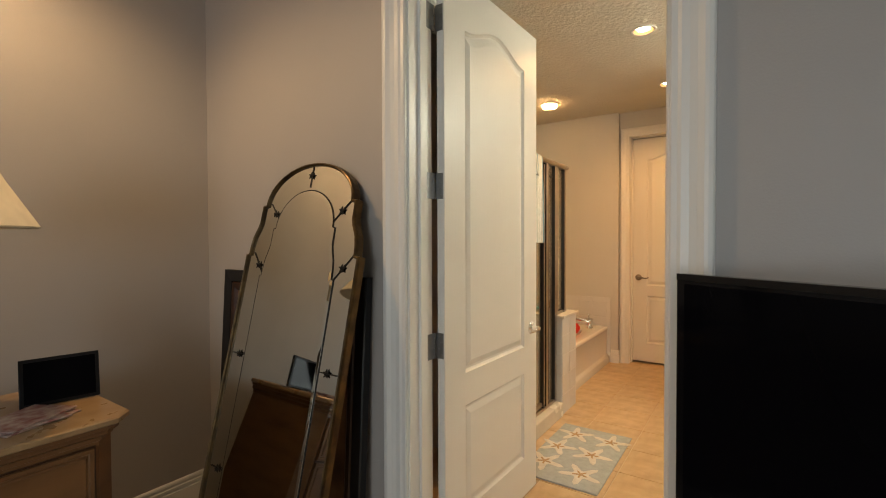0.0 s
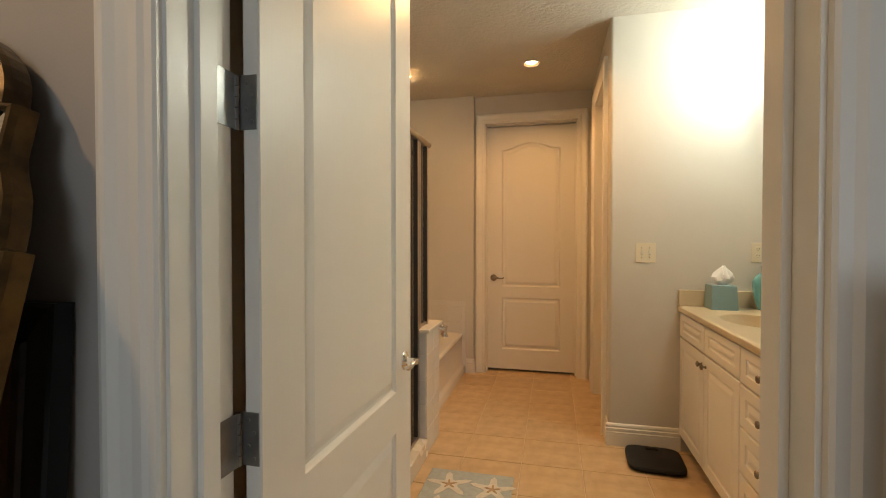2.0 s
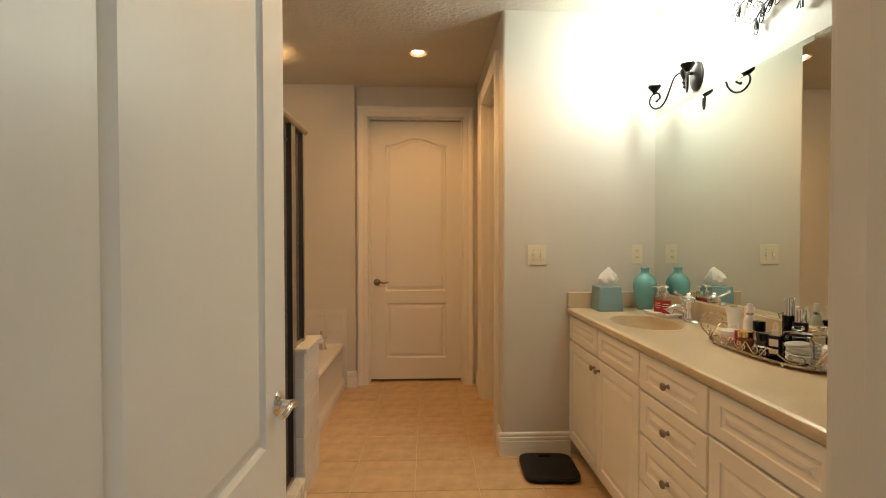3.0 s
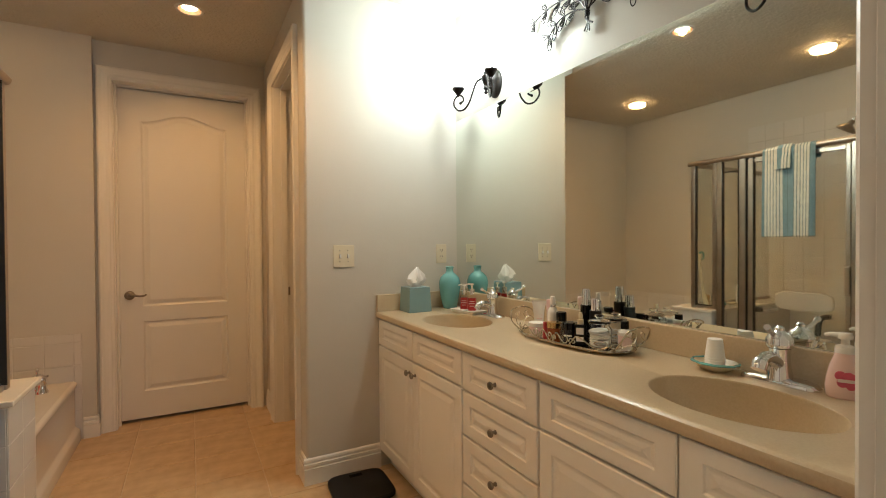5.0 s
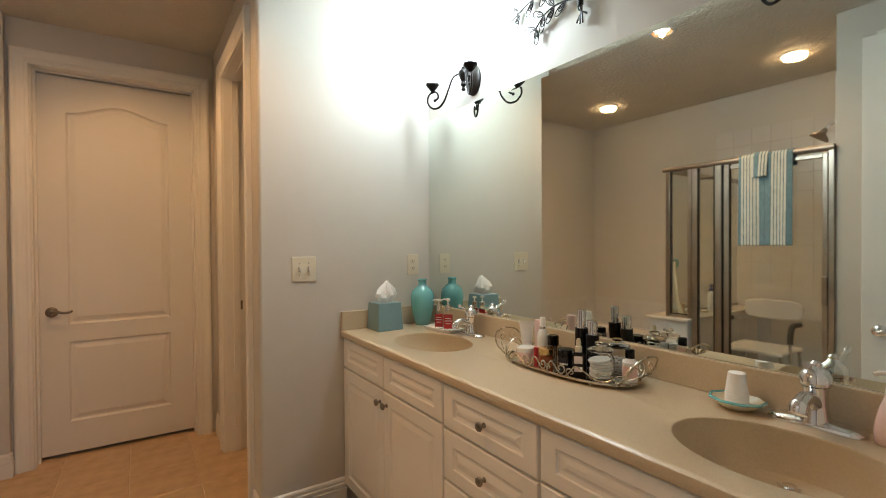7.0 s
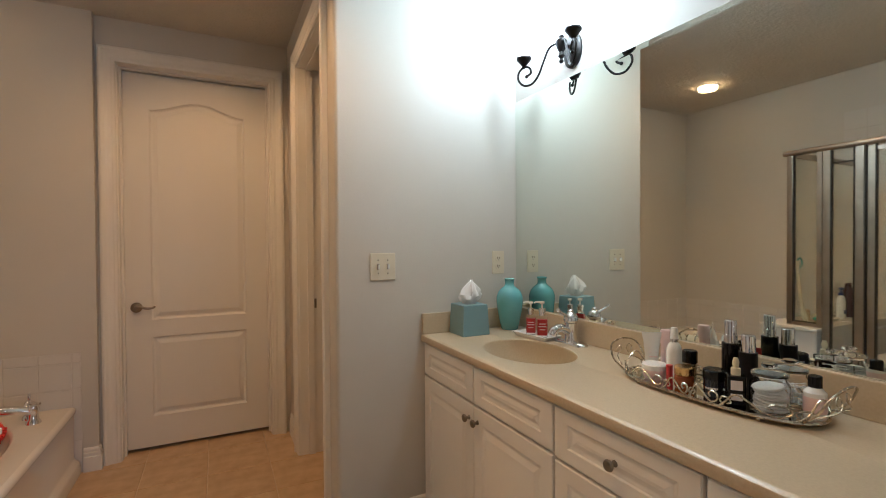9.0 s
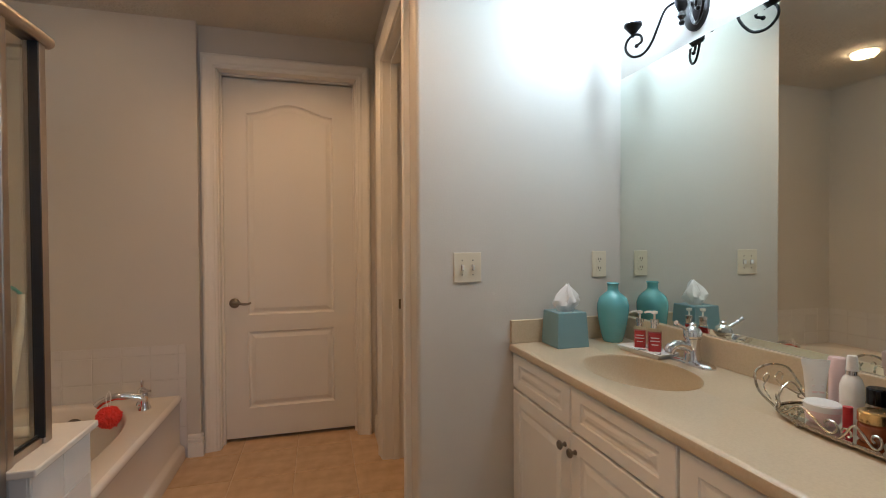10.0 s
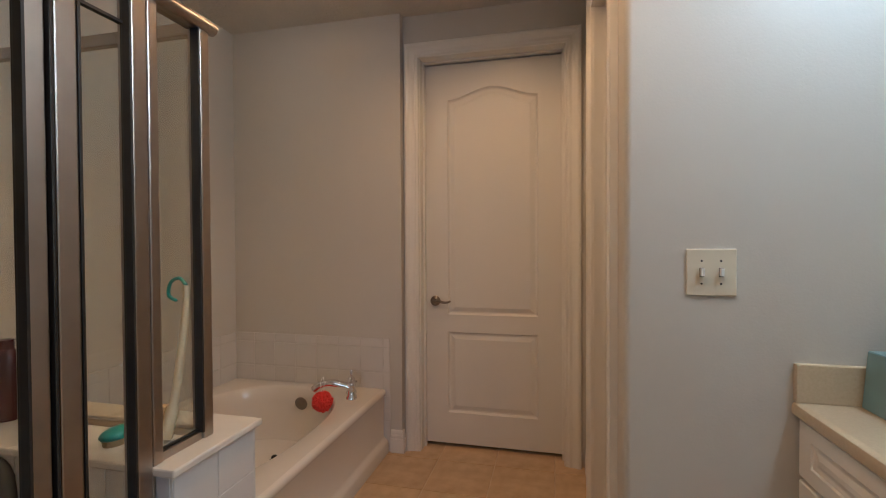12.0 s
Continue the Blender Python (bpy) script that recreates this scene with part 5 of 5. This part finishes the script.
def glass_jar(x, y, label, fill):
    th = thing("glass_jar", pose(x, y, TZ) @ Matrix.Scale(1.12, 4), label, "jar")
    bm = B()
    lathe(bm, [(0, 0.0), (0.034, 0.0), (0.038, 0.006), (0.038, 0.060), (0.031, 0.070), (0.031, 0.076), (0.034, 0.078), (0.030, 0.079), (0.0285, 0.070), (0.035, 0.058), (0.035, 0.006), (0.030, 0.004), (0, 0.004)], 32)
    part("jar", bm, "jar_glass", th, "clear glass", True)
    bm = B()
    lathe(bm, [(0, 0.0795), (0.035, 0.0795), (0.035, 0.085), (0.026, 0.089), (0.008, 0.091), (0.008, 0.094), (0.016, 0.098), (0.014, 0.104), (0, 0.106)], 32)
    part("lid", bm, "jar_glass", th, "clear glass lid with a knob", True)
    rnd = random.Random(int(1000 * y))
    if fill == "pads":
        for k in range(9):
            bm = B()
            lathe(bm, [(0, 0), (0.029, 0), (0.031, 0.0025), (0.029, 0.005), (0, 0.005)], 20)
            bmesh.ops.transform(bm, matrix=pose(rnd.uniform(-0.004, 0.004), rnd.uniform(-0.004, 0.004), 0.006 + 0.0056 * k, rnd.uniform(-7, 7), rnd.uniform(-7, 7)), verts=bm.verts)
            part("cotton_pad", bm, "cotton", th, "", True)
    else:
        for k in range(26):
            z = 0.008 + 0.0017 * k
            a = rnd.uniform(0, math.pi)
            d = Vector((math.cos(a), math.sin(a), rnd.uniform(-0.05, 0.05)))
            o = Vector((rnd.uniform(-0.01, 0.01), rnd.uniform(-0.01, 0.01), z))
            bm = tube(B(), [o - d * 0.025, o - d * 0.019, o - d * 0.018, o + d * 0.018, o + d * 0.019, o + d * 0.025], [0.0022, 0.0026, 0.0011, 0.0011, 0.0026, 0.0022], 6)
            part("cotton_swab", bm, "cotton", th)
    return th


glass_jar(1.072, 2.866, "lidded glass jar full of cotton pads", "pads")
glass_jar(1.160, 2.866, "lidded glass jar of cotton swabs", "swabs")
turned("bottle", 1.115, 2.790, TZ, [("bottle", [(0, 0), (0.022, 0), (0.023, 0.004), (0.023, 0.062), (0.012, 0.074), (0, 0.074)], "porcelain", ""), ("label", [(0.0232, 0.016), (0.0234, 0.016), (0.0234, 0.052), (0.0232, 0.052)], "pink_soft", "printed label"),
       ("cap", [(0, 0.074), (0.014, 0.074), (0.014, 0.099), (0.012, 0.101), (0, 0.101)], "black_gloss", "black cap")], "white bottle with a printed label and black cap", "bottle")

# cups on a shell dish
th = thing("shell_dish", pose(1.185, 2.515, Z) @ Matrix.Scale(1.06, 4), "scalloped cream shell dish with a turquoise edge", "dish")
bm = B()
loops = []
for k, z in ((0.02, 0.0), (0.028, 0.001), (0.040, 0.010), (0.054, 0.023), (0.052, 0.025), (0.042, 0.015), (0.03, 0.008), (0.005, 0.007)):
    loops.append([(k * (1 + 0.03 * math.sin(9 * a)) * math.cos(a), 1.15 * k * (1 + 0.03 * math.sin(9 * a)) * math.sin(a), z) for a in (2 * math.pi * i / 72 for i in range(72))])
rings(bm, loops, True, True, True)
part("bowl", bm, "cream", th, "", True)
bm = B()
tube(bm, [(0.053 * (1 + 0.03 * math.sin(9 * a)) * math.cos(a), 1.15 * 0.053 * (1 + 0.03 * math.sin(9 * a)) * math.sin(a), 0.0245) for a in (math.pi * 0.15 + 1.5 * math.pi * i / 60 for i in range(60))], 0.0036, 6)
part("edge", bm, "turquoise", th, "turquoise painted edge", True)
for k in range(5):
    bm = B()
    lathe(bm, [(0, 0.058), (0.020, 0.058), (0.021, 0.057), (0.0275, 0.002), (0.0285, 0.0015), (0.0285, 0.0), (0.027, 0.0), (0.0195, 0.0565), (0, 0.0565)], 28)
    cup = part("paper_cup", bm, "tissue", None, "", True)
    tagged(cup, "small white paper cup upside down in a nested stack", "cup", "stack of paper cups")
    cup.matrix_world = pose(1.185, 2.515, Z + 0.0085 + 0.0074 * k)

# foaming soap
th = thing("foam_soap_bottle", pose(1.210, 2.205, Z, 0, 0, -64) @ Matrix.Scale(0.96, 4), "pink foaming hand soap bottle with a white pump", "soap bottle")
bm = B()
rings(bm, [[(a * math.cos(2 * math.pi * i / 32), b * math.sin(2 * math.pi * i / 32), z) for i in range(32)] for a, b, z in
           ((0.036, 0.022, 0.0), (0.041, 0.026, 0.006), (0.042, 0.027, 0.03), (0.039, 0.027, 0.055), (0.032, 0.025, 0.085), (0.025, 0.021, 0.105), (0.021, 0.020, 0.118))], True, True, True)
body = part("bottle", bm, "pink", th, "", True)
for cx, cz, r in ((-0.012, 0.062, 0.012), (0.004, 0.058, 0.015), (0.018, 0.050, 0.013), (-0.008, 0.044, 0.012), (0.008, 0.038, 0.011)):
    bm = B()
    lathe(bm, [(0, 0), (r, 0), (r * 0.9, 0.0006), (0, 0.0006)], 18)
    bmesh.ops.transform(bm, matrix=pose(cx, -0.0275 + 14 * cx * cx, cz, 90), verts=bm.verts)
    part("flower_print", bm, "rose", body)
part("print", box(B(), (-0.018, -0.0295, 0.046), (0.018, -0.0285, 0.054)), "pale_bar", body)
bm = B()
lathe(bm, [(0, 0.118), (0.022, 0.118), (0.022, 0.128), (0.020, 0.136), (0.010, 0.140), (0.009, 0.156), (0, 0.156)], 24)
part("collar", bm, "porcelain", th, "", True)
bm = B()
lathe(bm, [(0, 0.154), (0.016, 0.154), (0.017, 0.162), (0.014, 0.170), (0, 0.171)], 24)
tube(bm, [(0, 0, 0.163), (-0.03, 0, 0.164), (-0.042, 0, 0.160)], [0.008, 0.006, 0.005], 10)
part("pump", bm, "porcelain", th, "white foamer head", True)

# ---- on the bathroom floor ----
th = thing("bathroom_scale", pose(0.555, 4.005, 0.0, 0, 0, -3), "black bathroom scale in front of the baseboard", "bathroom scale")
bm = B()
loops = []
for k, z in ((0.150, 0.008), (0.156, 0.014), (0.156, 0.027), (0.151, 0.033), (0.144, 0.034)):
    loops.append([(k * math.copysign(abs(math.cos(a)) ** 0.36, math.cos(a)), k * math.copysign(abs(math.sin(a)) ** 0.36, math.sin(a)), z) for a in (2 * math.pi * (i + 0.5) / 64 for i in range(64))])
rings(bm, loops, True, True, True)
part("platform", bm, "black_matte", th, "", True)
part("display", box(B(), (-0.035, 0.095, 0.0335), (0.035, 0.125, 0.0352), 0.0008), "screen", th, "dark display window")
for sx in (-0.11, 0.11):
    for sy in (-0.11, 0.11):
        bm = B()
        lathe(bm, [(0, 0), (0.016, 0), (0.016, 0.009), (0, 0.009)], 14, (sx, sy, 0))
        part("foot", bm, "black_matte", th)

th = thing("bath_mat", pose(-0.466, 3.215, 0.0), "grey-blue bath mat with cream and tan starfish", "bath mat")
bm = box(B(), (-0.232, -0.415, 0.0), (0.232, 0.415, 0.012), 0.005)
part("mat", bm, "mat_blue", th)


def star(bm, x, y, r, turn, z, slim=0.36):
    top, low = [], []
    for i in range(40):
        a = 2 * math.pi * i / 40
        w = 0.5 + 0.5 * math.cos(5 * a)
        k = r * (slim + (1 - slim) * w ** 2.2)
        p = (x + k * math.cos(a + turn), y + k * math.sin(a + turn))
        top.append((p[0], p[1], z + 0.0012))
        low.append((p[0], p[1], z - 0.001))
    rings(bm, [low, top], True, False, True)
    return bm


for k, (sx, sy) in enumerate([(-0.10, 0.262), (0.132, 0.257), (-0.143, 0.02), (0.08, 0.01), (-0.14, -0.215), (0.094, -0.26)]):
    part("starfish", star(B(), sx, sy, 0.128, 0.5 + 1.1 * k, 0.012), "mat_cream", th, "cream woven starfish")
    part("starfish_centre", star(B(), sx, sy, 0.045, 0.5 + 1.1 * k, 0.0135, 0.25), "mat_tan", th, "tan starfish centre")

# ---- towel over the shower rail ----
th = thing("towel", pose(SHOWER_X + 0.006, 3.128, 0), "blue and white striped towel over the shower rail", "towel")
BANDS = [("towel_blue", 0.026), ("towel_slate", 0.006)] + [("towel_white", 0.013), ("towel_slate", 0.005)] * 5 + [("towel_blue", 0.034), ("towel_slate", 0.005), ("towel_blue", 0.030)] \
    + [("towel_white", 0.014), ("towel_slate", 0.005)] * 5 + [("towel_white", 0.012), ("towel_blue", 0.016)]


def drape(y0, y1, drop_front, drop_back, lift, seed):
    bm = B()
    loops = []
    n = 3
    for j in range(n + 1):
        y = y0 + (y1 - y0) * j / n
        wave = 0.006 * math.sin(23 * y + seed) + 0.003 * math.sin(61 * y)
        path = [(0.042 + lift + 1.8 * wave, RAIL - drop_front), (0.040 + lift + wave, RAIL - drop_front * 0.5), (0.037 + lift + 0.4 * wave, RAIL - 0.05), (0.036 + lift, RAIL - 0.01), (0.02, RAIL + 0.008 + lift), (-0.02, RAIL + 0.006 + lift),
                (-0.040 - lift, RAIL - 0.02), (-0.042 - lift - wave, RAIL - drop_back * 0.5), (-0.044 - lift - wave, RAIL - drop_back)]
        inner = [(x * 0.9 - 0.001, z - 0.004) for x, z in path]
        loops.append([(x, y, z) for x, z in path] + [(x, y, z) for x, z in reversed(inner)])
    rings(bm, loops, True, True, True)
    return bm


y = 0.0
for k, (mat, wd) in enumerate(BANDS):
    part("stripe", drape(y, y + wd, 0.61, 0.09, 0.0, 0.0), mat, th, "", True)
    y += wd
th = thing("washcloth", pose(SHOWER_X + 0.006, 3.265, 0), "small folded striped washcloth over the towel", "washcloth")
y = 0.0
for k, (mat, wd) in enumerate([("towel_white", 0.012), ("towel_slate", 0.007), ("towel_white", 0.012), ("towel_slate", 0.007), ("towel_white", 0.012), ("towel_blue", 0.032), ("towel_white", 0.010)]):
    part("stripe", drape(y, y + wd, 0.15, 0.1, 0.009, 1.0), mat, th, "", True)
    y += wd

# ---- on the shower ledge ----
th = thing("lotion_bottle", pose(-1.43, 3.935, LEDGE_TOP), "white lotion bottle with a blue pump", "bottle")
bm = B()
lathe(bm, [(0, 0), (0.036, 0), (0.038, 0.006), (0.038, 0.13), (0.028, 0.155), (0.014, 0.165), (0, 0.165)], 28, squash=0.7)
part("bottle", bm, "porcelain", th, "", True)
bm = B()
lathe(bm, [(0, 0.165), (0.016, 0.165), (0.016, 0.185), (0.005, 0.188), (0.005, 0.205), (0.013, 0.208), (0.012, 0.220), (0, 0.222)], 20)
tube(bm, [(0, 0, 0.214), (-0.04, 0, 0.212)], 0.005, 8)
part("pump", bm, "blue_cap", th, "blue pump", True)
part("label", box(B(), (-0.02, -0.0275, 0.03), (0.02, -0.0262, 0.06)), "blue_cap", th, "blue print")
turned("bottle", -1.535, 3.935, LEDGE_TOP, [("bottle", [(0, 0), (0.034, 0), (0.034, 0.20), (0.02, 0.22), (0, 0.22)], "maroon", ""), ("cap", [(0, 0.22), (0.02, 0.22), (0.02, 0.25), (0, 0.25)], "maroon", "")], "dark maroon shampoo bottle", "bottle")
th = thing("soap_dish", pose(-1.25, 3.90, LEDGE_TOP), "small oval cream soap dish", "soap dish")
bm = B()
lathe(bm, [(0, 0), (0.03, 0), (0.048, 0.018), (0.045, 0.019), (0.03, 0.006), (0, 0.005)], 28, squash=0.65)
part("dish", bm, "cream", th, "", True)
th = thing("bath_brush", pose(-1.04, 3.88, LEDGE_TOP), "teal oval scrub brush lying on the ledge", "brush")
bm = B()
bmesh.ops.create_icosphere(bm, subdivisions=3, radius=1, matrix=pose(0, 0, 0.026) @ Matrix.Diagonal((0.034, 0.052, 0.018, 1)))
part("head", bm, "teal", th, "teal plastic back", True)
bm = B()
lathe(bm, [(0, 0), (0.028, 0), (0.03, 0.02), (0, 0.02)], 20, squash=1.5)
part("bristles", bm, "bristle", th)
th = thing("back_brush", pose(-0.885, 3.93, LEDGE_TOP), "long cream back brush with a teal hanging loop", "brush")
part("handle", tube(B(), smooth_path([(-0.03, -0.02, 0.01), (-0.015, 0.0, 0.12), (0.0, 0.01, 0.25), (0.012, 0.015, 0.36), (0.014, 0.016, 0.43)]), [0.018] * 5 + [0.011] * 12 + [0.009] * 8, 10), "cream", th, "", True)
bm = B()
box(bm, (-0.045, -0.035, 0.006), (-0.028, -0.005, 0.10), 0.004)
part("bristles", bm, "bristle", th)
part("loop", tube(B(), smooth_path([(0.014, 0.016, 0.43), (-0.01, 0.016, 0.45), (-0.04, 0.016, 0.435), (-0.045, 0.016, 0.40), (-0.02, 0.016, 0.385)]), 0.005, 8), "teal", th, "teal plastic loop", True)


# ---- bedroom things ----
th = thing("floor_mirror", pose(-1.08, 1.272, 0.0, -13.0, 0, 0), "tall arched mirror in an antique gilt frame leaning on the wall", "floor mirror")
HALF = 0.345


def crown(inset, foot):
    """The outline of the mirror from the foot up the right side, over the arched head and down again."""
    right = [(HALF, foot), (HALF, 0.6), (HALF, 1.330), (HALF - 0.018, 1.333), (HALF - 0.020, 1.37), (HALF - 0.028, 1.41), (HALF - 0.048, 1.450), (HALF - 0.056, 1.475), (HALF - 0.057, 1.548), (HALF - 0.078, 1.551)]
    w = HALF - 0.078
    right += [(w * math.cos(a), 1.551 + 0.169 * math.sin(a)) for a in (math.pi / 2 * i / 12 for i in range(1, 13))]
    ku = (HALF - inset) / HALF
    kv = (1.72 - inset) / 1.72
    pts = [(u * ku, v if v == foot else v * kv) for u, v in right]
    return pts + [(-u, v) for u, v in reversed(pts[:-1])]


bm = B()
loops = []
for inset, y, foot in ((0.0, 0.030, 0.0), (0.0, 0.004, 0.0), (0.003, -0.006, 0.003), (0.008, -0.008, 0.006), (0.012, -0.003, 0.010), (0.0135, 0.006, 0.012)):
    loops.append([(u, y, v) for u, v in crown(inset, foot)])
rings(bm, loops, True, True, False)
part("frame", bm, "gold_frame", th, "worn dark gilt frame")
bm = B()
rings(bm, [[(u, 0.004, v) for u, v in crown(0.0138, 0.012)], [(u, 0.003, v) for u, v in crown(0.118, 0.118)]], True)
part("border_mirror", bm, "mirror_antique", th, "bevelled mirror border")
bm = B()
rings(bm, [[(u, 0.003, v) for u, v in crown(0.118, 0.118)], [(u, -0.001, v) for u, v in crown(0.121, 0.121)], [(u, -0.002, v) for u, v in crown(0.132, 0.132)]], True, False, True)
part("centre_mirror", bm, "mirror_antique", th, "arched centre mirror panel")
bm = tube(B(), [(u, 0.001, v) for u, v in crown(0.118, 0.118)], 0.0018, 6, True)
part("bead", bm, "bronze", th, "dark bead round the centre panel")
for u, v, du, dv in ((0, 1.665, 0, 0.05), (0.215, 1.507, 0.05, 0.05), (-0.19, 1.507, -0.05, 0.05), (0.265, 1.283, 0.05, 0.055), (-0.245, 1.283, -0.05, 0.055), (-0.262, 0.905, -0.05, 0), (0.272, 0.905, 0.05, 0), (-0.262, 0.45, -0.05, 0), (0.272, 0.45, 0.05, 0)):
    bm = star(B(), 0, 0, 0.017, 0.3, 0.004, 0.55)
    bmesh.ops.create_icosphere(bm, subdivisions=2, radius=0.007, matrix=Matrix.Translation((0, 0, 0.006)))
    bmesh.ops.transform(bm, matrix=pose(u, 0.002, v, 90), verts=bm.verts)
    part("rosette", bm, "bronze", th, "dark metal rosette")
    bm = tube(B(), [(u - du, 0.001, v - dv), (u + du, 0.0015, v + dv)], 0.0022, 5)
    part("joint", bm, "bronze", th)

th = thing("framed_picture", pose(-1.277, 1.603, 0.0, -3.2, 0, 0), "large black framed picture leaning on the wall behind the mirror", "picture")
W2, H2 = 0.487, 1.212
bm = B()
rings(bm, [[(sx * (W2 - i), y, (i if sz < 0 else H2 - i)) for sx, sz in ((-1, -1), (1, -1), (1, 1), (-1, 1))] for i, y in ((0, 0.025), (0, -0.006), (0.006, -0.010), (0.055, -0.004), (0.058, 0.004))], True, True, False)
part("frame", bm, "black_frame", th, "wide black outer frame")
bm = B()
rings(bm, [[(sx * (W2 - i), y, (i if sz < 0 else H2 - i)) for sx, sz in ((-1, -1), (1, -1), (1, 1), (-1, 1))] for i, y in ((0.058, 0.004), (0.066, -0.006), (0.085, -0.004), (0.10, 0.006))], True)
part("inner_moulding", bm, "brown_frame", th, "brown inner moulding")
part("picture_panel", box(B(), (-W2 + 0.095, 0.006, 0.095), (W2 - 0.095, 0.010, H2 - 0.095)), "art", th, "brown and amber picture")

# dresser along the west wall
DX0, DX1, DY0, DY1, DZ = -1.80, -1.215, -0.44, 1.035, 0.80
th = thing("dresser", pose((DX0 + DX1) / 2, (DY0 + DY1) / 2, 0), "honey oak dresser with a clipped corner and dark drawer lines", "dresser")
inv = th.matrix_world.inverted()


def clipped(inset, z, clip=0.05):
    x1, y0, y1 = DX1 - inset, DY0 + inset, DY1 - inset
    return [inv @ Vector(p) for p in ((DX0, y0, z), (x1 - clip, y0, z), (x1, y0 + clip, z), (x1, y1 - clip, z), (x1 - clip, y1, z), (DX0, y1, z))]


bm = B()
rings(bm, [clipped(0.006, DZ - 0.022), clipped(0.0, DZ - 0.018), clipped(0.0, DZ - 0.005), clipped(0.005, DZ)], True, True, True)
part("top", bm, "dresser_top", th, "mottled tan top")
bm = B()
rings(bm, [clipped(0.012, DZ - 0.022), clipped(0.014, DZ - 0.034), clipped(0.022, DZ - 0.037), clipped(0.022, DZ - 0.050), clipped(0.034, DZ - 0.058), clipped(0.036, DZ - 0.070), clipped(0.040, DZ - 0.072), clipped(0.040, 0.09), clipped(0.03, 0.08), clipped(0.028, 0.0)], True, False, True)
part("body", bm, "wood", th, "", False)
for r in range(3):
    for c in range(2):
        z0, z1 = 0.115 + 0.203 * r, 0.115 + 0.203 * r + 0.192
        y0 = DY0 + 0.10 + c * 0.645
        bm = front(B(), 0.625, z1 - z0, 0.012, [(0.012, 0.613, 0.012, z1 - z0 - 0.012, 0)], [(0, 0), (0.004, 0.004), (0.008, 0.004), (0.012, 0.0)], 0.002, False)
        bmesh.ops.transform(bm, matrix=inv @ pose(DX1 - 0.029, y0, z0, 0, 0, 90), verts=bm.verts)
        part("drawer", bm, "wood", th, "oak drawer front")
        # flat dark sheet: the shade in the drawer gap, put in as colour
        part("gap_shade_sheet", box(B(), inv @ Vector((DX1 - 0.0405, y0 - 0.006, z0 - 0.006)), inv @ Vector((DX1 - 0.0385, y0 + 0.631, z1 + 0.006))), "brown_frame", th, "dark brown sheet behind the drawer, gap shade put into its colour")

th = thing("photo_frame", pose(-1.50, 1.035, DZ, 0, 0, 80) @ Matrix.Scale(0.86, 4), "black tabletop digital photo frame on the dresser", "photo frame")
bm = box(B(), (-0.25, 0.0, 0.004), (0.0, 0.016, 0.188), 0.003)
bmesh.ops.transform(bm, matrix=pose(0, 0, 0, -8), verts=bm.verts)
part("housing", bm, "black_matte", th)
bm = box(B(), (-0.236, -0.0012, 0.018), (-0.014, 0.0, 0.175))
bmesh.ops.transform(bm, matrix=pose(0, 0, 0, -8), verts=bm.verts)
part("screen", bm, "screen", th, "dark glossy screen")
part("stand", box(B(), (-0.15, 0.02, 0.0), (-0.10, 0.09, 0.006), 0.002), "black_matte", th)
for k, (mx, my, turn) in enumerate([(-1.406, 0.814, 20), (-1.392, 0.787, 8), (-1.406, 0.805, 30)]):
    bm = box(B(), (-0.075, -0.105, 0), (0.075, 0.105, 0.005), 0.001)
    ob = tagged(part("magazine", bm, "paper", None), "glossy magazine lying in a small pile on the dresser", "magazine", "pile of magazines")
    ob.matrix_world = pose(mx, my, DZ + 0.0055 * k, 0, 0, turn)

th = thing("table_lamp", pose(-1.451, 0.624, DZ), "table lamp with a cream cone shade on the dresser", "table lamp")
bm = B()
lathe(bm, [(0, 0), (0.08, 0), (0.08, 0.012), (0.03, 0.03), (0.02, 0.06), (0.05, 0.14), (0.07, 0.22), (0.055, 0.32), (0.02, 0.40), (0.012, 0.44), (0.012, 0.66), (0, 0.66)], 32)
part("base", bm, "gold_frame", th, "", True)
bm = B()
lathe(bm, [(0.231, 0.594), (0.234, 0.599), (0.154, 0.740), (0.095, 0.868), (0.092, 0.868), (0.151, 0.740), (0.229, 0.599)], 48)
part("shade", bm, "shade", th, "cream fabric cone shade", True)

# television and its chest
th = thing("television", pose(0.295, 1.527, 0.56, 0, 0, -33.5), "flat black television turned towards the room", "television")
part("housing", box(B(), (0.0, 0.0, 0.055), (1.10, 0.035, 0.717), 0.004), "black_gloss", th)
part("screen", box(B(), (0.022, -0.0012, 0.085), (1.078, 0.0, 0.695)), "screen", th, "dark glossy screen")
part("rim", box(B(), (0.002, -0.002, 0.703), (1.098, 0.004, 0.7175), 0.001), "black_matte", th, "slim dark top edge")
bm = box(B(), (0.50, 0.005, 0.02), (0.60, 0.03, 0.06), 0.004)
box(bm, (0.33, -0.09, 0.0), (0.77, 0.13, 0.02), 0.006)
part("stand", bm, "black_gloss", th, "black pedestal")
th = thing("tv_chest", pose(0.295, 1.527, 0.0, 0, 0, -33.5), "low dark wooden chest under the television", "chest")
part("body", box(B(), (0.12, -0.15, 0.0), (1.02, 0.16, 0.535), 0.004), "brown_frame", th)
part("top", box(B(), (0.11, -0.16, 0.535), (1.03, 0.17, 0.56), 0.005), "brown_frame", th)

# ---- floor tiles ----
GRID = 0.343
pieces(floor, "tile", GRID - 0.004, GRID - 0.004, "floor_tile",
       [pose(-0.205 + GRID * i, 3.820 + GRID * j, -0.006, -90) for i in range(-3, 5) for j in range(-6, 6)], 0.006, 0.002)
